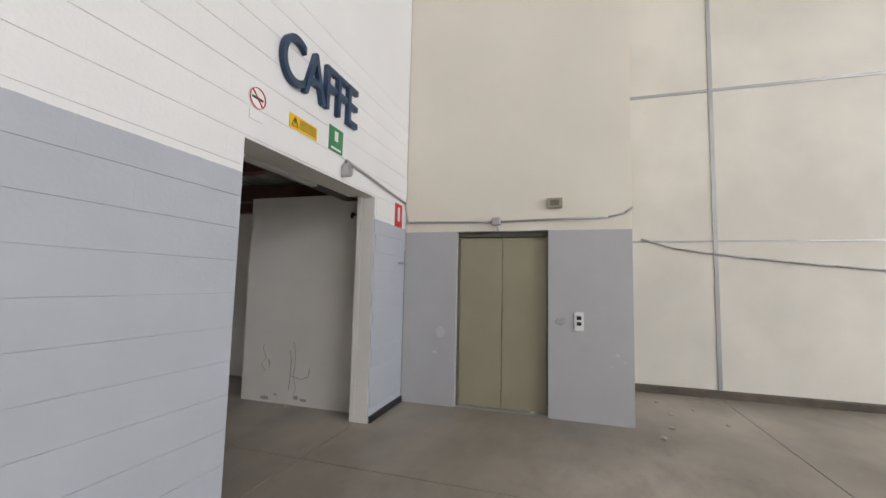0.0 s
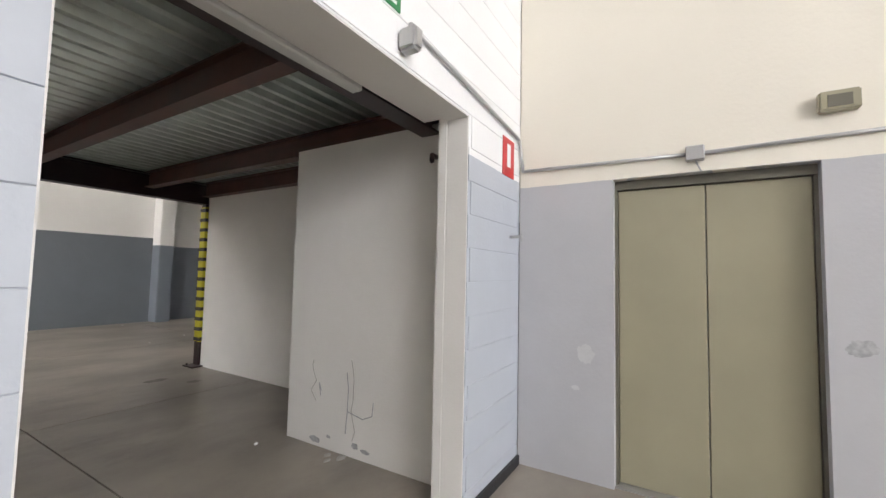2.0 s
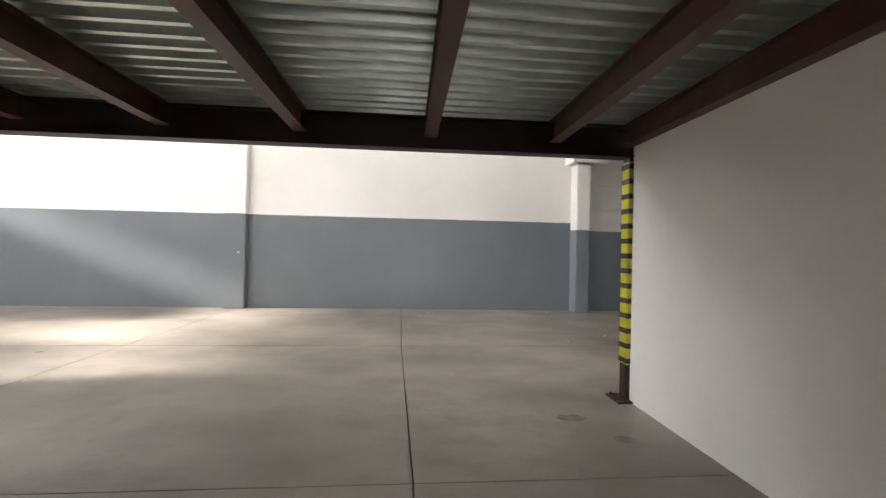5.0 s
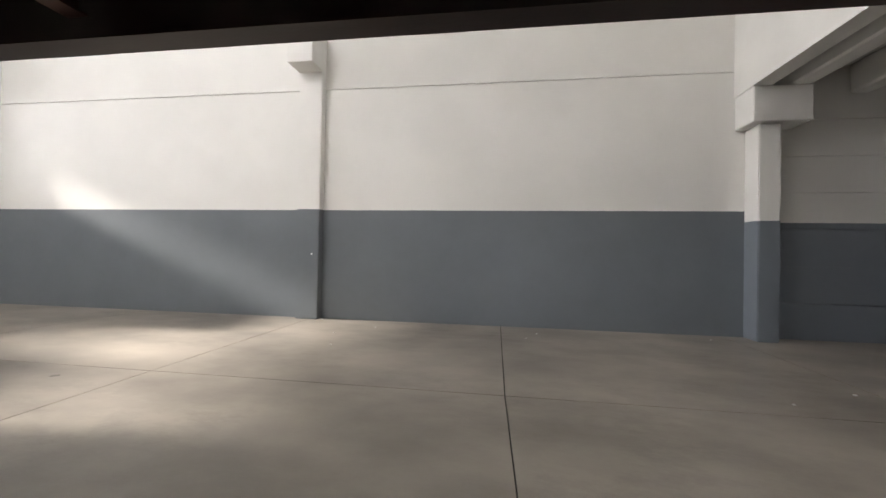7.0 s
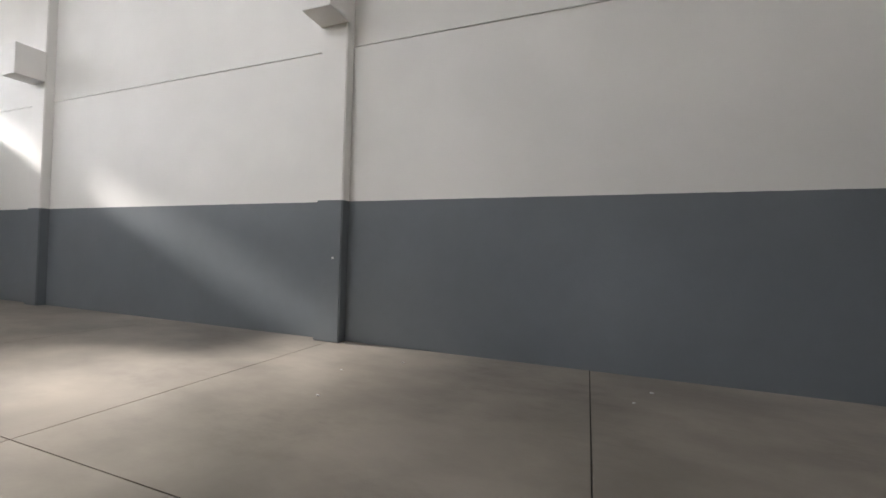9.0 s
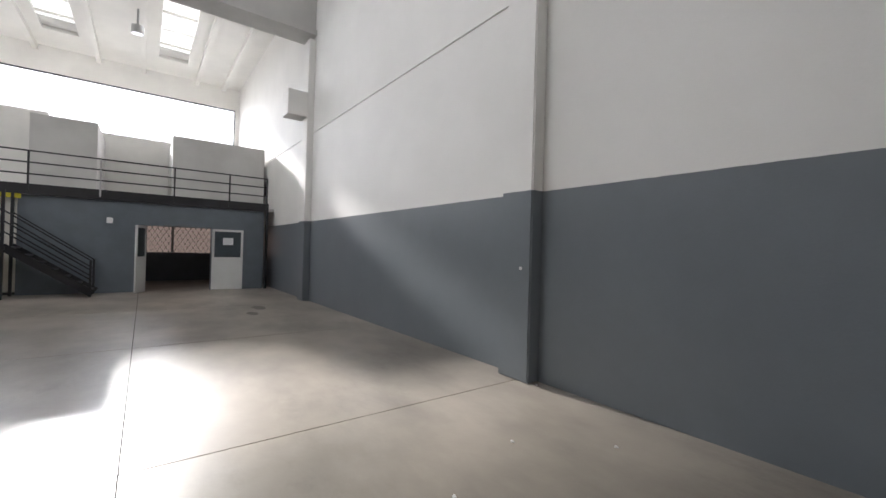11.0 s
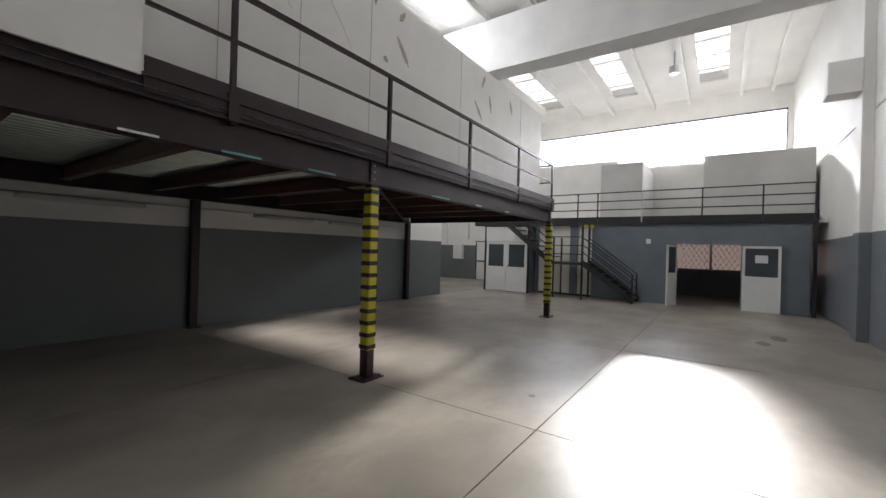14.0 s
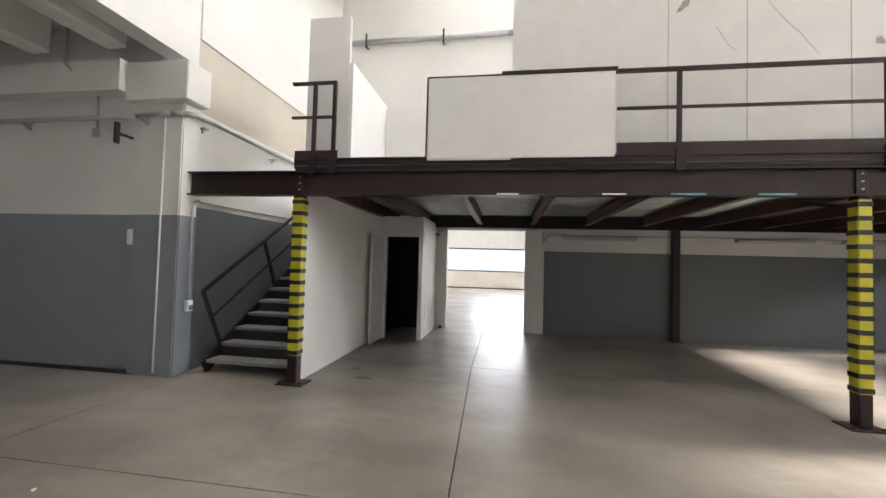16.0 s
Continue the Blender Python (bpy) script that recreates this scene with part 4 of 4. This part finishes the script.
for i, (x, y) in enumerate(((-0.98, 13.2), (0.3, 12.6), (5.9, 12.9), (2.9, 12.3), (3.1, 12.7), (0.1, 11.2), (-0.2, 12.0), (5.2, 9.9), (6.0, 10.3), (3.6, 4.33))):
    random.seed(60 + i)
    bm = bmesh.new()
    bmesh.ops.create_icosphere(bm, subdivisions=1, radius=0.019, matrix=Matrix.Diagonal((1, 0.8, 0.5, 1)))
    for v in bm.verts:
        v.co *= random.uniform(0.6, 1.3)
    lo = min(v.co.z for v in bm.verts)
    o = part("debris", bm, M_PAPER)
    o.location = (x, y, -lo)
    tagged(o, "crumb of white plaster on the floor", "debris", "plaster crumbs on the floor")


def crack(x, pts, label):
    bm = bmesh.new()
    for (y0, z0), (y1, z1) in zip(pts, pts[1:]):
        bar(bm, (x, y0, z0), (x, y1, z1), 0.005, 0.006)
    tagged(part("crack", bm, M_TORN2), label, "crack", kind="structure")


for ys, seed in ((3.55, 1), (3.95, 2)):
    random.seed(seed)
    pts, y, z = [], ys, 0.12 if seed == 1 else 0.35
    for i in range(9):
        pts.append((y, z))
        y += random.uniform(-0.035, 0.035)
        z += 0.075 if seed == 1 else 0.04
    crack(3.859, pts, "thin crack in the white plaster")

# ---- lobby wall blocks ----
wall_lobby = bpy.data.objects["wall_lobby"]
shapes = {}


def block_mesh(w, h):
    key = (round(w, 3), round(h, 3))
    if key not in shapes:
        bm = boxes((0.0001, w - 0.0001, -0.005, 0.0, 0.001, h - 0.001))
        along = [e for e in bm.edges if abs(e.verts[0].co.x - e.verts[1].co.x) > 0.01 and e.verts[0].co.y < -0.001]
        bmesh.ops.bevel(bm, geom=along, offset=0.002, segments=1, affect="EDGES")
        me = bpy.data.meshes.new("block")
        bm.to_mesh(me)
        bm.free()
        me.materials.append(M_LOBBY)
        shapes[key] = me
    return shapes[key]


BH, BW = 0.2, 0.5
for row in range(19):
    z0, z1 = max(0, row * BH - 0.05), (row + 1) * BH - 0.05
    x = -0.6 - (BW / 2 if row % 2 else 0)
    while x < 4.46:
        a, b = max(x, -0.6), min(x + BW, 4.46)
        spans = [(a, b)]
        if z0 < OT - 0.01:
            spans = ([(a, min(b, OL))] if a < OL else []) + ([(max(a, OR), b)] if b > OR else [])
        for a, b in spans:
            if b - a > 0.03:
                o = new("block", block_mesh(b - a, z1 - z0))
                o.location = (a, 2.475, z0)
                o.parent = wall_lobby
        x += BW

# ---- floor slabs ----
floor_ob = bpy.data.objects["floor"]
xs = [-20.4, -16.25, -12.5, -8.75, -5.0, -1.25, 2.51, 6.25, 11.4]
ys = [-13.4, -9.4, -5.4, -1.4, 2.6, 6.1, 9.6, 13.8]
bend = {6.1: 2.70, 9.6: 2.56, 13.8: 2.48}
for x0, x1 in zip(xs, xs[1:]):
    for y0, y1 in zip(ys, ys[1:]):
        bm = boxes((x0 + 0.006, x1 - 0.006, y0 + 0.005, y1 - 0.005, -0.012, 0))
        for v in bm.verts:
            if abs(v.co.x - 2.51) < 0.02:
                v.co.x += bend[y0 if abs(v.co.y - y0) < 0.01 else y1] - 2.51 if (y0 if abs(v.co.y - y0) < 0.01 else y1) in bend else 0.2
        part("slab", bm, M_FLOOR, floor_ob)

# ---- small things ----
pd = thing("pendant_lamp", "grey industrial pendant lamp under the roof", "lamp", at=(-14.7, 9.35, 8.4))
part("reflector", rod(bmesh.new(), (0, 0, -0.12), (0, 0, 0.14), 0.17, 16), M_GALV, pd)
part("stem", rod(bmesh.new(), (0, 0, 0.14), (0, 0, 0.7), 0.03, 8), M_GALV, pd)
for x0, x1, mt in ((-2.9, -2.45, M_TEAL), (-0.7, -0.35, M_TEAL), (0.15, 0.5, M_TEAL), (0.95, 1.2, M_PAPER), (2.1, 2.35, M_PAPER), (-3.9, -3.7, M_PAPER), (-5.0, -4.8, M_PAPER)):
    o = part("tape_strip", boxes((x0, x1, BY + 0.0752, BY + 0.08, 2.331, 2.349)), mt)
    tagged(o, "strip of leftover tape on the mezzanine beam", "tape", "tape strips on the beam")
cl = conduit("short brown pipe clamp on the box wall near the ceiling", [(3.86, 2.85, 2.2), (3.80, 2.85, 2.2), (3.80, 2.85, 2.16)], 0.018, "pipe_stub", M_STEEL)
tagged(part("door_stop", bevelled(boxes((3.70, 3.76, 2.66, 2.72, 0.0, 0.07)), 0.006, 1), M_STEEL), "small dark metal stop at the foot of the jamb", "door stop")
gr = thing("blanking_plate", "small round white blanking plate on the hall pilaster", "plate")
part("disc", rod(bmesh.new(), (-1.2, 13.13, 1.28), (-1.2, 13.141, 1.28), 0.02, 10), M_PAPER, gr)
s2 = thing("wall_cabinet", "white electrical cabinet on the side wall", "cabinet", at=(-16.98, -1.2, 1.5))
part("body", bevelled(boxes((0, 0.18, -0.3, 0.3, -0.4, 0.4)), 0.006, 1), M_PANEL, s2)
part("door", bevelled(boxes((0.18, 0.2, -0.28, 0.28, -0.38, 0.38)), 0.004, 1), M_DOORW, s2)
for k, (y, z0, z1) in enumerate(((-0.6, 2.2, 5.0), (-2.0, 1.9, 5.0), (1.3, 0.0, 5.0))):
    conduit("white pipe running up the side wall", [(-16.96, y, z0), (-16.96, y, z1)], 0.03, "pipe", M_PANEL)
structure("threshold_strip", boxes((-9.0, 6.1, -6.42, -6.38, 0.0005, 0.003)), M_PAPER, "faded white line on the lobby floor")
blot("scuff", "dark smudge beside the lift call plate", (4.4722, 0.60, 1.05), "x", 0.055, M_SMUDGE, 9, 1.3)
for i, (y, z, sz) in enumerate(((0.02, 0.72, 0.02), (-0.05, 0.65, 0.015), (0.08, 0.6, 0.012), (2.05, 0.62, 0.02), (0.9, 0.04, 0.02))):
    blot("scuff", "chipped paint on the grey lift wall", (4.4722, y, z), "x", sz, M_CHIP, 30 + i, 1.5)
for i, (y, z, sz, q) in enumerate(((3.42, 0.07, 0.018, 3.0), (3.8, 0.1, 0.014, 2.0))):
    blot("scuff", "chipped dirty plaster near the floor", (3.8585, y, z), "x", sz, M_SMUDGE, 50 + i, q)
bm = bmesh.new()
for (ya, za), (yb, zb) in (((3.62, 0.62), (3.60, 0.5)), ((3.60, 0.5), (3.605, 0.33)), ((3.605, 0.33), (3.62, 0.16)), ((3.605, 0.33), (3.45, 0.30)), ((3.45, 0.30), (3.36, 0.34)), ((3.36, 0.34), (3.35, 0.44)), ((3.92, 0.5), (3.90, 0.40)), ((3.92, 0.5), (3.89, 0.44))):
    bar(bm, (3.8585, ya, za), (3.8585, yb, zb), 0.006, 0.007)
tagged(part("crack", bm, M_SMUDGE), "branching grey crack in the white plaster", "crack", kind="structure")
for i, (y, z, sz, q) in enumerate(((3.95, 0.05, 0.03, 2.2), (3.52, 0.09, 0.03, 1.2), (2.78, 0.04, 0.03, 1.5))):
    blot("scuff", "broken dark plaster at the foot of the wall", (3.8582, y, z), "x", sz, M_SMUDGE, 70 + i, q)
for i, (x, y) in enumerate(((3.78, 3.72), (3.72, 3.66), (3.8, 3.6), (4.25, -0.35), (4.6, -0.5), (5.4, -0.9), (5.1, -0.6), (5.75, -1.3), (4.9, -1.1), (5.6, -0.55))):
    random.seed(90 + i)
    bm = bmesh.new()
    bmesh.ops.create_icosphere(bm, subdivisions=2, radius=random.uniform(0.02, 0.045), matrix=Matrix.Diagonal((1.4, 0.9, 0.35, 1)))
    for v in bm.verts:
        v.co *= random.uniform(0.75, 1.2)
    lo = min(v.co.z for v in bm.verts)
    o = part("debris", bm, M_TORN2)
    o.location = (x, y, -lo * 0.8)
    tagged(o, "flat crumb of grey concrete on the floor", "debris", "concrete crumbs on the floor")
